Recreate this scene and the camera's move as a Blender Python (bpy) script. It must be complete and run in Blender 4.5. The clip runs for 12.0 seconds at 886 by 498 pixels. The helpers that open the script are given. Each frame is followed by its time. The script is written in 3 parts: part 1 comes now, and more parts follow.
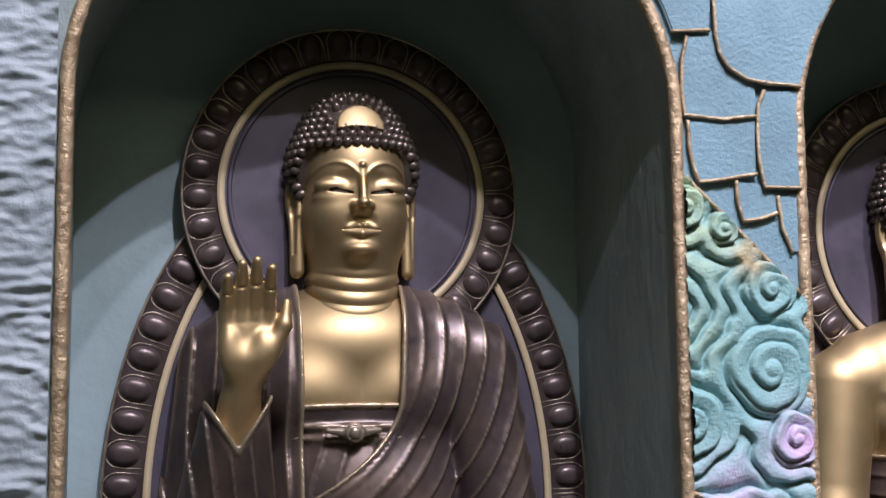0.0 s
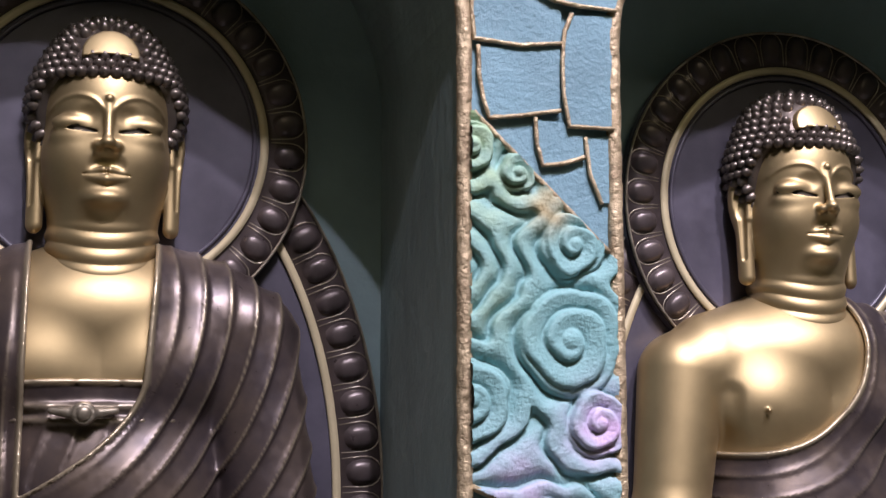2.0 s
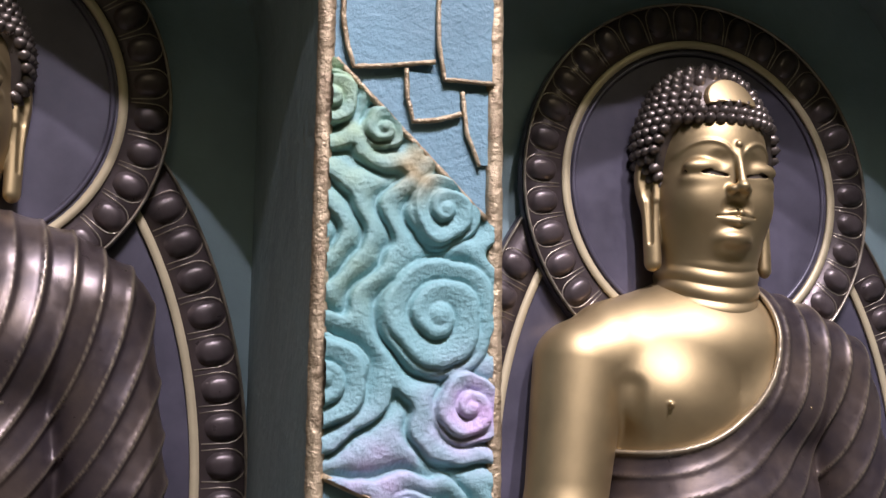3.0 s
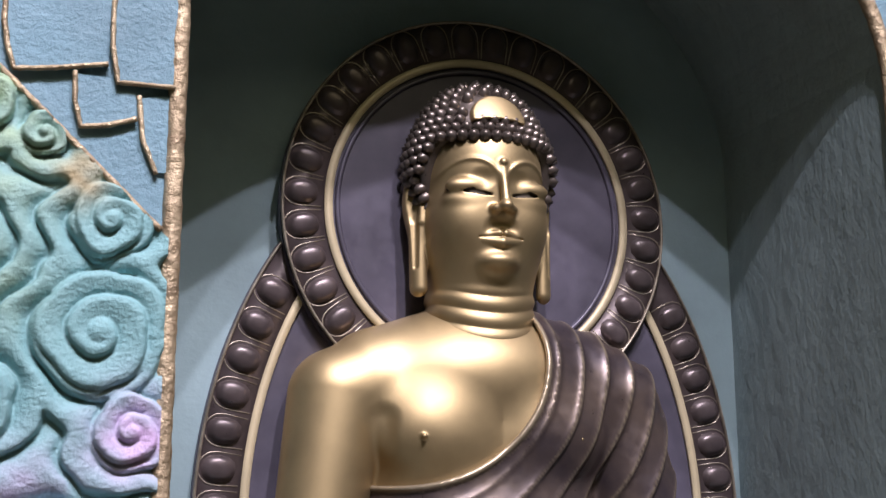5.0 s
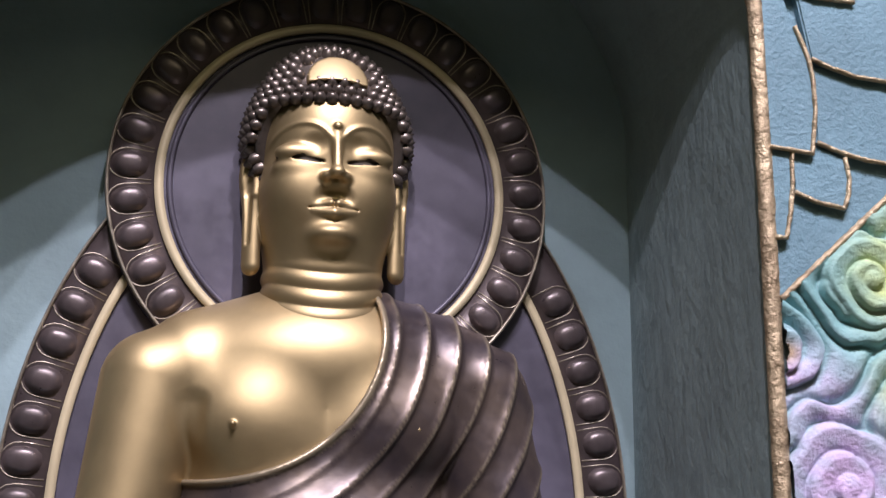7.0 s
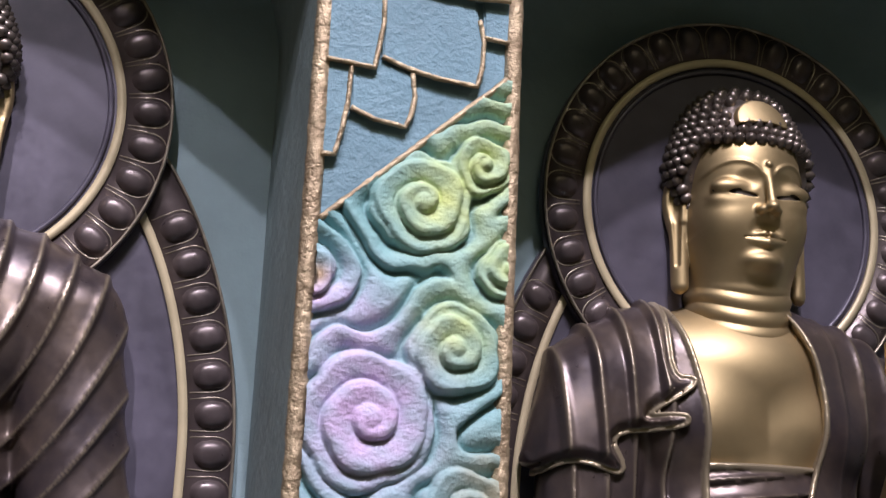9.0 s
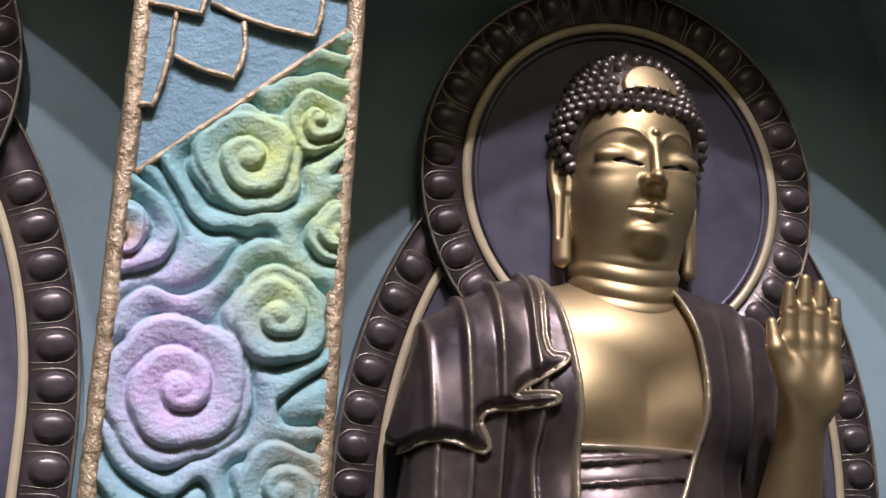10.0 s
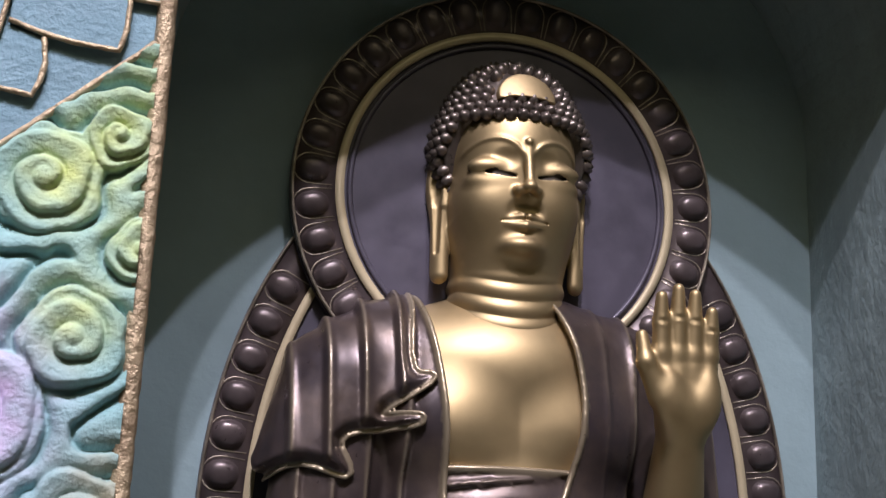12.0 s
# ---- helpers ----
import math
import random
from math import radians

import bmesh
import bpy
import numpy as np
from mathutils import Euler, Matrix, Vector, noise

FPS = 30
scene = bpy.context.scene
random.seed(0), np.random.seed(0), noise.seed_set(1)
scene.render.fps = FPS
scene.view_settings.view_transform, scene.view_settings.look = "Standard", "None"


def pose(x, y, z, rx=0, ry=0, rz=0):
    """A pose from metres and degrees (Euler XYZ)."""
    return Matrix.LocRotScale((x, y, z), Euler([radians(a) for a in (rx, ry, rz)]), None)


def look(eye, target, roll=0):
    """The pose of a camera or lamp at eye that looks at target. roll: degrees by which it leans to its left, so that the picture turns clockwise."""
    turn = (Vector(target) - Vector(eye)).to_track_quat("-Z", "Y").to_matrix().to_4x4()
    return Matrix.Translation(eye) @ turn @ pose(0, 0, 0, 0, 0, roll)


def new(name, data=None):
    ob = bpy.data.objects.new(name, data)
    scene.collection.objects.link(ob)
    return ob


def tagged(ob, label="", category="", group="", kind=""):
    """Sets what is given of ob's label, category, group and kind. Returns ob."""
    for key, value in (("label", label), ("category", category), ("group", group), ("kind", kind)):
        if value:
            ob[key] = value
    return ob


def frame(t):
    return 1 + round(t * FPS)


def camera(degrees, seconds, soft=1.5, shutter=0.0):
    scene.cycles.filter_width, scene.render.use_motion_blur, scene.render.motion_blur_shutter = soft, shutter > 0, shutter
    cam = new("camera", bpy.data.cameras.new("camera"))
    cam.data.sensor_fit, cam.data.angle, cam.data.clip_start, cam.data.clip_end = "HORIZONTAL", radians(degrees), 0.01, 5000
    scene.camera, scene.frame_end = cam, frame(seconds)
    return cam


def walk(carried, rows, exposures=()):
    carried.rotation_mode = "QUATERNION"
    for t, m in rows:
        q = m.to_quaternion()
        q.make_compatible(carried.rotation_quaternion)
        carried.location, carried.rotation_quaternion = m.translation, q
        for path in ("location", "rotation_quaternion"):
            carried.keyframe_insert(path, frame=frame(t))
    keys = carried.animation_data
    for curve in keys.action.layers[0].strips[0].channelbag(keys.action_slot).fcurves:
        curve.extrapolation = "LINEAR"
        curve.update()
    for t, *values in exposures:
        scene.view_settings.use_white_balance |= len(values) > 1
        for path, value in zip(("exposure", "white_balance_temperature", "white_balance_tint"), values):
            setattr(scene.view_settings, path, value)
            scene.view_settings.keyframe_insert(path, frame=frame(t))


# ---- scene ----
cam = camera(38.7, 12.0)
PATH = [
    (0, (-0.131, -0.011, 1.605), (0.373, 1.909, 1.851), -0.6),
    (0.5, (-0.091, 0.09, 1.586), (0.423, 2.005, 1.847), -0.5),
    (1, (-0.001, 0.154, 1.562), (0.53, 2.064, 1.83), -0.5),
    (1.5, (0.148, 0.206, 1.554), (0.689, 2.112, 1.828), -0.2),
    (2, (0.23, 0.236, 1.539), (0.799, 2.132, 1.823), 0.0),
    (2.5, (0.301, 0.287, 1.51), (0.899, 2.171, 1.812), 0.5),
    (3, (0.398, 0.372, 1.496), (1.029, 2.243, 1.814), 0.7),
    (3.2, (0.428, 0.397, 1.486), (1.066, 2.265, 1.811), 0.8),
    (4.8, (0.749, 0.372, 1.451), (1.398, 2.218, 1.865), -0.2),
    (5, (0.782, 0.361, 1.449), (1.414, 2.21, 1.875), -0.1),
    (5.5, (0.873, 0.359, 1.439), (1.456, 2.217, 1.896), 0.2),
    (6, (0.969, 0.425, 1.416), (1.546, 2.277, 1.901), -0.3),
    (6.5, (1.095, 0.435, 1.404), (1.592, 2.311, 1.888), -0.0),
    (6.7, (1.146, 0.441, 1.384), (1.601, 2.323, 1.884), 0.2),
    (8.3, (1.592, 0.374, 1.389), (2.032, 2.262, 1.881), 1.7),
    (8.5, (1.627, 0.38, 1.386), (2.084, 2.266, 1.868), 1.9),
    (9, (1.757, 0.41, 1.353), (2.243, 2.294, 1.815), 2.6),
    (9.5, (1.874, 0.44, 1.353), (2.375, 2.327, 1.787), 3.1),
    (10, (1.953, 0.458, 1.351), (2.457, 2.34, 1.8), 3.2),
    (10.5, (2.061, 0.451, 1.355), (2.542, 2.332, 1.834), 3.0),
    (11, (2.146, 0.436, 1.362), (2.601, 2.323, 1.845), 2.8),
    (11.5, (2.198, 0.44, 1.359), (2.626, 2.33, 1.852), 2.5),
    (12, (2.224, 0.448, 1.36), (2.639, 2.342, 1.849), 2.3),
]
walk(cam, [(t, look(eye, target, roll)) for t, eye, target, roll in PATH])

# ---- light ----
world = bpy.data.worlds.new("hall_air")
scene.world = world
world.use_nodes = True
world.node_tree.nodes["Background"].inputs["Color"].default_value = (0.72, 0.78, 0.50, 1)
world.node_tree.nodes["Background"].inputs["Strength"].default_value = 0.02


def spot(x, y, z, tx, ty, tz, watts, cone, color, radius=0.045, blend=0.5):
    data = bpy.data.lights.new("unseen_spot", "SPOT")
    data.energy, data.color, data.shadow_soft_size = watts, color, radius
    data.spot_size, data.spot_blend = radians(cone), blend
    ob = new("unseen_spot", data)
    ob.matrix_world = look((x, y, z), (tx, ty, tz))
    return tagged(ob, "small white spotlight, unseen, under the hall ceiling", "lamp", kind="structure")


# two brackets with two spotlights each, high over the visitors; the single ones at either end are added to brighten the
# outer niches
COOL = (1.0, 0.93, 1.06)
for sx, sz, tx, watts, cone in ((0.80, 5.80, -0.15, 580, 70), (0.80, 5.20, -0.15, 300, 70), (1.90, 6.20, 3.05, 690, 70), (1.90, 5.55, 3.05, 360, 70),
                                (0.10, 5.60, -0.05, 300, 36), (2.60, 6.00, 3.00, 430, 36)):
    spot(sx, -1.1, sz, tx, 2.0, 1.6, watts, cone, COOL, blend=0.7, radius=0.035)

# a long warm fill added far back under the hall ceiling to lift dark niche parts
data = bpy.data.lights.new("hall_fill", "AREA")
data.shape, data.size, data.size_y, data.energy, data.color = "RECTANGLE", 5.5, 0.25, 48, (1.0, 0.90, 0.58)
ob = new("hall_fill", data)
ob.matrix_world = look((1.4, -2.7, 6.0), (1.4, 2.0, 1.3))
tagged(ob, "unseen warm fill light added under the hall ceiling", "lamp", kind="structure")

# ---- materials ----


def material(name, base, rough=0.6, metal=0.0, vary=0.25, scale=6.0, bump=0.2, bump_scale=60.0, distance=0.004, tint=None,
             stretch=(1, 1, 1), wear=None, coat=0.0, paint=False, coarse=0.0, spread=0.12):
    """A worn surface: base colour varied at two scales, two reliefs, and brighter worn crests where wear is a colour."""
    m = bpy.data.materials.new(name)
    m.use_nodes = True
    tree = m.node_tree
    nodes, link = tree.nodes, tree.links.new
    bsdf = nodes["Principled BSDF"]
    geo = nodes.new("ShaderNodeNewGeometry")
    mapping = nodes.new("ShaderNodeMapping")
    mapping.inputs["Scale"].default_value = stretch
    link(geo.outputs["Position"], mapping.inputs["Vector"])

    def noise_at(s, detail=6.0, rough_=0.6):
        n = nodes.new("ShaderNodeTexNoise")
        n.inputs["Scale"].default_value, n.inputs["Detail"].default_value, n.inputs["Roughness"].default_value = s, detail, rough_
        link(mapping.outputs["Vector"], n.inputs["Vector"])
        return n.outputs["Fac"]

    def mix(fac, a, b, kind="MIX"):
        n = nodes.new("ShaderNodeMix")
        n.data_type, n.blend_type = "RGBA", kind
        for v, k in ((fac, 0), (a, 6), (b, 7)):
            if isinstance(v, (int, float)):
                n.inputs[k].default_value = v
            elif isinstance(v, tuple):
                n.inputs[k].default_value = (*v, 1)
            else:
                link(v, n.inputs[k])
        return n.outputs[2]

    def ramp(v, lo, hi):
        n = nodes.new("ShaderNodeMapRange")
        n.inputs["From Min"].default_value, n.inputs["From Max"].default_value = lo, hi
        link(v, n.inputs["Value"])
        return n.outputs["Result"]

    big, small = noise_at(scale), noise_at(bump_scale * 0.6, 8.0)
    dark = tuple(c * (1 - vary) for c in base)
    light = tint or tuple(min(1, c * (1 + vary)) for c in base)
    color = mix(ramp(big, 0.35, 0.68), dark, light)
    if paint:
        vc = nodes.new("ShaderNodeVertexColor")
        vc.layer_name = "paint"
        color = mix(ramp(big, 0.3, 0.7), mix(0.0, vc.outputs["Color"], (0, 0, 0)), mix(vary * 0.6, vc.outputs["Color"], light), "MIX")
    color = mix(vary * 0.55, color, mix(ramp(small, 0.3, 0.7), (0.35, 0.35, 0.35), (1.0, 1.0, 1.0)), "MULTIPLY")
    if wear:
        rub = nodes.new("ShaderNodeVertexColor")
        rub.layer_name = "rubbed"
        color = mix(rub.outputs["Color"], color, wear)
    link(color, bsdf.inputs["Base Color"])
    r = ramp(noise_at(scale * 5), 0.25, 0.75)
    rr = nodes.new("ShaderNodeMapRange")
    rr.inputs["To Min"].default_value, rr.inputs["To Max"].default_value = max(0.05, rough - spread), min(1, rough + spread)
    link(r, rr.inputs["Value"])
    link(rr.outputs["Result"], bsdf.inputs["Roughness"])
    bsdf.inputs["Metallic"].default_value = metal
    bsdf.inputs["Coat Weight"].default_value = coat
    normal = None
    for s, strength, d in ((bump_scale, bump, distance), (bump_scale * 0.22, coarse, distance * 3)):
        if strength:
            b = nodes.new("ShaderNodeBump")
            b.inputs["Strength"].default_value, b.inputs["Distance"].default_value = strength, d
            link(noise_at(s, 5.0, 0.62), b.inputs["Height"])
            if normal:
                link(normal, b.inputs["Normal"])
            normal = b.outputs["Normal"]
    if normal:
        link(normal, bsdf.inputs["Normal"])
    return m


M_GOLD = material("satin_gold", (0.48, 0.365, 0.205), 0.51, 0.94, vary=0.10, scale=7, bump=0.05, bump_scale=25, distance=0.003, spread=0.03)
M_BRONZE = material("dark_bronze", (0.090, 0.070, 0.080), 0.36, 0.55, vary=0.3, scale=9, bump=0.08, bump_scale=30, distance=0.003, wear=(0.33, 0.27, 0.19), tint=(0.130, 0.096, 0.080))
# near-black that paints the shade between the lids into the eye slits
M_EYE = material("eye_slit_shade", (0.045, 0.032, 0.02), 0.7, vary=0.1, bump=0.0)
M_HAIR = material("hair_bronze", (0.17, 0.14, 0.125), 0.34, 0.7, vary=0.2, scale=12, bump=0.0)
M_DISC = material("dull_violet_bronze", (0.098, 0.088, 0.122), 0.45, 0.25, vary=0.25, scale=8, bump=0.05, bump_scale=22, distance=0.003)
M_PETAL = material("petal_bronze", (0.105, 0.082, 0.084), 0.36, 0.5, vary=0.3, scale=14, bump=0.06, bump_scale=60, distance=0.002)
M_LINE = material("rubbed_gold_line", (0.36, 0.31, 0.25), 0.40, 0.7, vary=0.35, scale=30, bump=0.1, bump_scale=120, distance=0.001)
M_BAND = material("pale_gold_band", (0.56, 0.47, 0.31), 0.45, 0.15, vary=0.1, scale=12, bump=0.04, bump_scale=60, distance=0.001)
M_NICHE = material("niche_teal_paint", (0.275, 0.375, 0.405), 0.62, vary=0.12, scale=3.5, bump=0.25, bump_scale=34, distance=0.006, coarse=0.12)
M_JAMB = material("rough_teal_plaster", (0.245, 0.315, 0.33), 0.55, vary=0.16, scale=5, bump=0.55, bump_scale=42, distance=0.008, coarse=0.25, stretch=(1, 1, 0.6))
M_WALL = material("pale_blue_stucco", (0.32, 0.39, 0.45), 0.55, vary=0.15, scale=5, bump=0.5, bump_scale=60, distance=0.006)
M_PANEL = material("blue_panel_paint", (0.165, 0.29, 0.365), 0.6, vary=0.16, scale=6, bump=0.6, bump_scale=130, distance=0.005)
M_CLOUD = material("painted_cloud_plaster", (0.22, 0.38, 0.38), 0.62, vary=0.3, scale=16, bump=0.5, bump_scale=170, distance=0.005, paint=True)
M_TRIM = material("rough_gilt_trim", (0.46, 0.34, 0.22), 0.45, 0.5, vary=0.3, scale=25, bump=0.85, bump_scale=75, distance=0.008, tint=(0.62, 0.49, 0.33))
# unseen hall surfaces, coloured warm so their bounce turns the niche shade olive
M_ROOM = material("warm_bounce_plaster", (0.26, 0.25, 0.17), 0.8, vary=0.1, scale=2, bump=0.1)
M_FLOOR = material("warm_bounce_floor", (0.17, 0.145, 0.095), 0.5, vary=0.2, scale=3, bump=0.1)

# ---- mesh helpers ----


def mesh_of(name, verts, faces, mats, index=None, smooth=True):
    me = bpy.data.meshes.new(name)
    me.from_pydata([tuple(map(float, v)) for v in verts], [], [tuple(map(int, f)) for f in faces])
    for m in mats:
        me.materials.append(m)
    if index is not None:
        me.polygons.foreach_set("material_index", np.asarray(index, dtype=np.int32))
    me.polygons.foreach_set("use_smooth", np.full(len(faces), smooth))
    me.update()
    return me


def part(name, bm, mat, parent=None, label="", smooth=False):
    """Links a bmesh, or a mesh, as one object under its thing."""
    if isinstance(bm, bpy.types.Mesh):
        me = bm
    else:
        me = bpy.data.meshes.new(name)
        bmesh.ops.recalc_face_normals(bm, faces=bm.faces)
        bm.to_mesh(me)
        bm.free()
        me.materials.append(mat)
        me.polygons.foreach_set("use_smooth", np.full(len(me.polygons), smooth))
    ob = new(name, me)
    if parent:
        ob.parent = parent
    if label:
        tagged(ob, label)
    return ob


def solid(outline, y0, y1, bevel=0.0):
    """An outline of (x, z) extruded between two depths."""
    bm = bmesh.new()
    face = bm.faces.new([bm.verts.new((x, y0, z)) for x, z in outline])
    made = bmesh.ops.extrude_face_region(bm, geom=[face])["geom"]
    bmesh.ops.translate(bm, verts=[v for v in made if isinstance(v, bmesh.types.BMVert)], vec=(0, y1 - y0, 0))
    if bevel:
        front = [e for e in bm.edges if all(abs(v.co.y - y0) < 1e-6 for v in e.verts)]
        bmesh.ops.bevel(bm, geom=front, offset=bevel, segments=2, affect="EDGES")
    bmesh.ops.triangulate(bm, faces=[f for f in bm.faces if len(f.verts) > 4])
    return bm


def box(x0, x1, y0, y1, z0, z1):
    return solid([(x0, z0), (x1, z0), (x1, z1), (x0, z1)], y0, y1)


def tube(points, radius, sides=6, flat=1.0, closed=False, wobble=0.0, seed=0):
    """A bar with a rounded section along points; flat squeezes it in depth; wobble roughens it. Gives verts and faces."""
    rng = random.Random(seed)
    pts = [Vector(p) for p in points]
    n = len(pts)
    verts, faces = [], []
    for i, p in enumerate(pts):
        a = pts[i - 1] if (i or closed) else pts[0]
        b = pts[(i + 1) % n] if (i < n - 1 or closed) else pts[-1]
        t = (b - a).normalized()
        side = t.cross(Vector((0, 1, 0)))
        side = side.normalized() if side.length > 1e-6 else Vector((1, 0, 0))
        up = side.cross(t).normalized()
        r = radius[i] if isinstance(radius, (list, tuple)) else radius
        for k in range(sides):
            w = 2 * math.pi * k / sides
            q = r * (1 + wobble * (rng.random() - 0.5))
            verts.append(p + side * math.cos(w) * q + up * math.sin(w) * q * flat)
    for i in range(n if closed else n - 1):
        j = (i + 1) % n
        for k in range(sides):
            l = (k + 1) % sides
            faces.append((i * sides + k, i * sides + l, j * sides + l, j * sides + k))
    if not closed:
        faces.append(tuple(range(sides - 1, -1, -1)))
        faces.append(tuple(range((n - 1) * sides, n * sides)))
    return verts, faces


def joined(pieces):
    """Several (verts, faces) in one."""
    verts, faces = [], []
    for v, f in pieces:
        k = len(verts)
        verts += list(v)
        faces += [tuple(i + k for i in q) for q in f]
    return verts, faces


# ---- the hall and the niche wall ----
FRONT, BACK = 1.80, 2.25
SILL, SPRING, RISE = 1.12, 2.07, 0.46
NICHES = [(-0.200, 0.727), (0.943, 1.957), (2.192, 3.225)]
TOP = 6.8


def arch(x0, x1, grow=0.0, steps=28, z0=SILL):
    """The arched opening from its left foot over the top to its right foot, as (x, z)."""
    a, c = (x1 - x0) / 2 + grow, (x0 + x1) / 2
    pts = [(c - a, z0)]
    for k in range(steps + 1):
        w = math.pi * (1 - k / steps)
        cw, sw = math.cos(w), math.sin(w)
        pts.append((c + a * math.copysign(abs(cw) ** 1.12, cw), SPRING + (RISE + grow) * abs(sw) ** 1.12))
    pts.append((c + a, z0))
    return pts


def pier(name, left, right, label):
    """The solid wall from one niche's middle to the next one's."""
    if left:
        half = arch(*left)
        half = half[len(half) // 2:]
        outline = [(half[0][0], TOP)] + half
    else:
        outline = [(-1.6, TOP), (-1.6, SILL)]
    if right:
        half = arch(*right)
        outline += half[:len(half) // 2 + 1] + [(half[len(half) // 2][0], TOP)]
    else:
        outline += [(4.6, SILL), (4.6, TOP)]
    ob = part(name, solid(outline, FRONT, BACK), M_JAMB)
    return tagged(ob, label, "wall", kind="structure")


pier("wall_west", None, NICHES[0], "thick teal plaster wall beside the arched niches")
pier("wall_pier", NICHES[0], NICHES[1], "thick teal plaster pier between two arched niches")
pier("wall_pier", NICHES[1], NICHES[2], "thick teal plaster pier between two arched niches")
pier("wall_east", NICHES[2], None, "thick teal plaster wall beside the arched niches")
tagged(part("wall_niche_back", box(-1.6, 4.6, BACK, BACK + 0.12, 0, TOP), M_NICHE), "smooth teal painted back wall of the niches", "wall", kind="structure")
tagged(part("wall_base", box(-1.6, 4.6, FRONT, BACK, 0, SILL), M_JAMB), "teal plaster base wall under the niches", "wall", kind="structure")
# plain unseen enclosure that closes the hall and bounces warm light back
tagged(part("floor", box(-1.7, 4.7, -3.2, FRONT, -0.1, 0), M_FLOOR), "unseen hall floor, warm brown to tint bounced light", "floor", kind="structure")
tagged(part("ceiling", box(-1.7, 4.7, -3.2, 2.4, TOP, TOP + 0.1), M_ROOM), "unseen plain hall ceiling, warm to tint bounced light", "ceiling", kind="structure")
tagged(part("wall_south", box(-1.7, 4.7, -3.3, -3.2, 0, TOP), M_ROOM), "unseen plain hall wall, warm to tint bounced light", "wall", kind="structure")
tagged(part("wall_side", box(-1.8, -1.7, -3.2, 2.4, 0, TOP), M_ROOM), "unseen plain hall wall, warm to tint bounced light", "wall", kind="structure")
tagged(part("wall_side", box(4.7, 4.8, -3.2, 2.4, 0, TOP), M_ROOM), "unseen plain hall wall, warm to tint bounced light", "wall", kind="structure")

# gilt edging round each opening
for k, (x0, x1) in enumerate(NICHES):
    line = []
    pts = arch(x0, x1, steps=60)
    for (ax, az), (bx, bz) in zip(pts, pts[1:]):
        n = max(1, int(math.hypot(bx - ax, bz - az) / 0.009))
        line += [(ax + (bx - ax) * i / n, FRONT - 0.006, az + (bz - az) * i / n) for i in range(n)]
    v, f = tube(line, 0.0110, 8, 0.95, wobble=0.14, seed=k)
    tagged(part("gilt_edging", mesh_of("gilt_edging", v, f, [M_TRIM]), None), "rough gilded rope-like edging round an arched niche", "trim", kind="structure")


def panel_grid(name, x0, x1, z0, z1, step, height, mat, keep=None, paint=None):
    """A relief slab in front of the wall: height(x, z) in metres over a grid; keep(x, z) cuts it."""
    nx, nz = int((x1 - x0) / step) + 1, int((z1 - z0) / step) + 1
    X, Z = np.meshgrid(np.linspace(x0, x1, nx), np.linspace(z0, z1, nz))
    Hh = height(X, Z)
    verts = np.stack([X, FRONT - 0.004 - Hh, Z], -1).reshape(-1, 3)
    i = (np.arange(nz - 1)[:, None] * nx + np.arange(nx - 1)[None, :]).ravel()
    faces = np.stack([i, i + 1, i + 1 + nx, i + nx], -1)
    if keep is not None:
        mid = verts[faces].mean(1)
        faces = faces[keep(mid[:, 0], mid[:, 2])]
        used, inverse = np.unique(faces, return_inverse=True)
        verts, faces = verts[used], inverse.reshape(-1, 4)
    me = mesh_of(name, verts, faces, [mat])
    if paint is not None:
        layer = me.color_attributes.new("paint", "FLOAT_COLOR", "POINT")
        layer.data.foreach_set("color", paint(verts[:, 0], verts[:, 2]).astype(np.float32).ravel())
    return part(name, me, mat)


# ---- sculpting with distance fields ----


def ell(p, c, r):
    q = [(p[i] - c[i]) / r[i] for i in range(3)]
    k0 = np.sqrt(q[0] ** 2 + q[1] ** 2 + q[2] ** 2) + 1e-9
    k1 = np.sqrt(sum((q[i] / r[i]) ** 2 for i in range(3))) + 1e-9
    return k0 * (k0 - 1) / k1


def cap(p, a, b, ra, rb=None):
    rb = ra if rb is None else rb
    ba = [b[i] - a[i] for i in range(3)]
    pa = [p[i] - a[i] for i in range(3)]
    t = np.clip(sum(pa[i] * ba[i] for i in range(3)) / sum(v * v for v in ba), 0, 1)
    return np.sqrt(sum((pa[i] - ba[i] * t) ** 2 for i in range(3))) - (ra + (rb - ra) * t)


def su(a, b, k):
    h = np.clip(0.5 + 0.5 * (b - a) / k, 0, 1)
    return b + (a - b) * h - k * h * (1 - h)


def sub(a, b, k):
    h = np.clip(0.5 - 0.5 * (a + b) / k, 0, 1)
    return a + (-b - a) * h + k * h * (1 - h)


def both(p, f):
    """The smaller of a shape and its mirror image."""
    return f((np.abs(p[0]), p[1], p[2]))


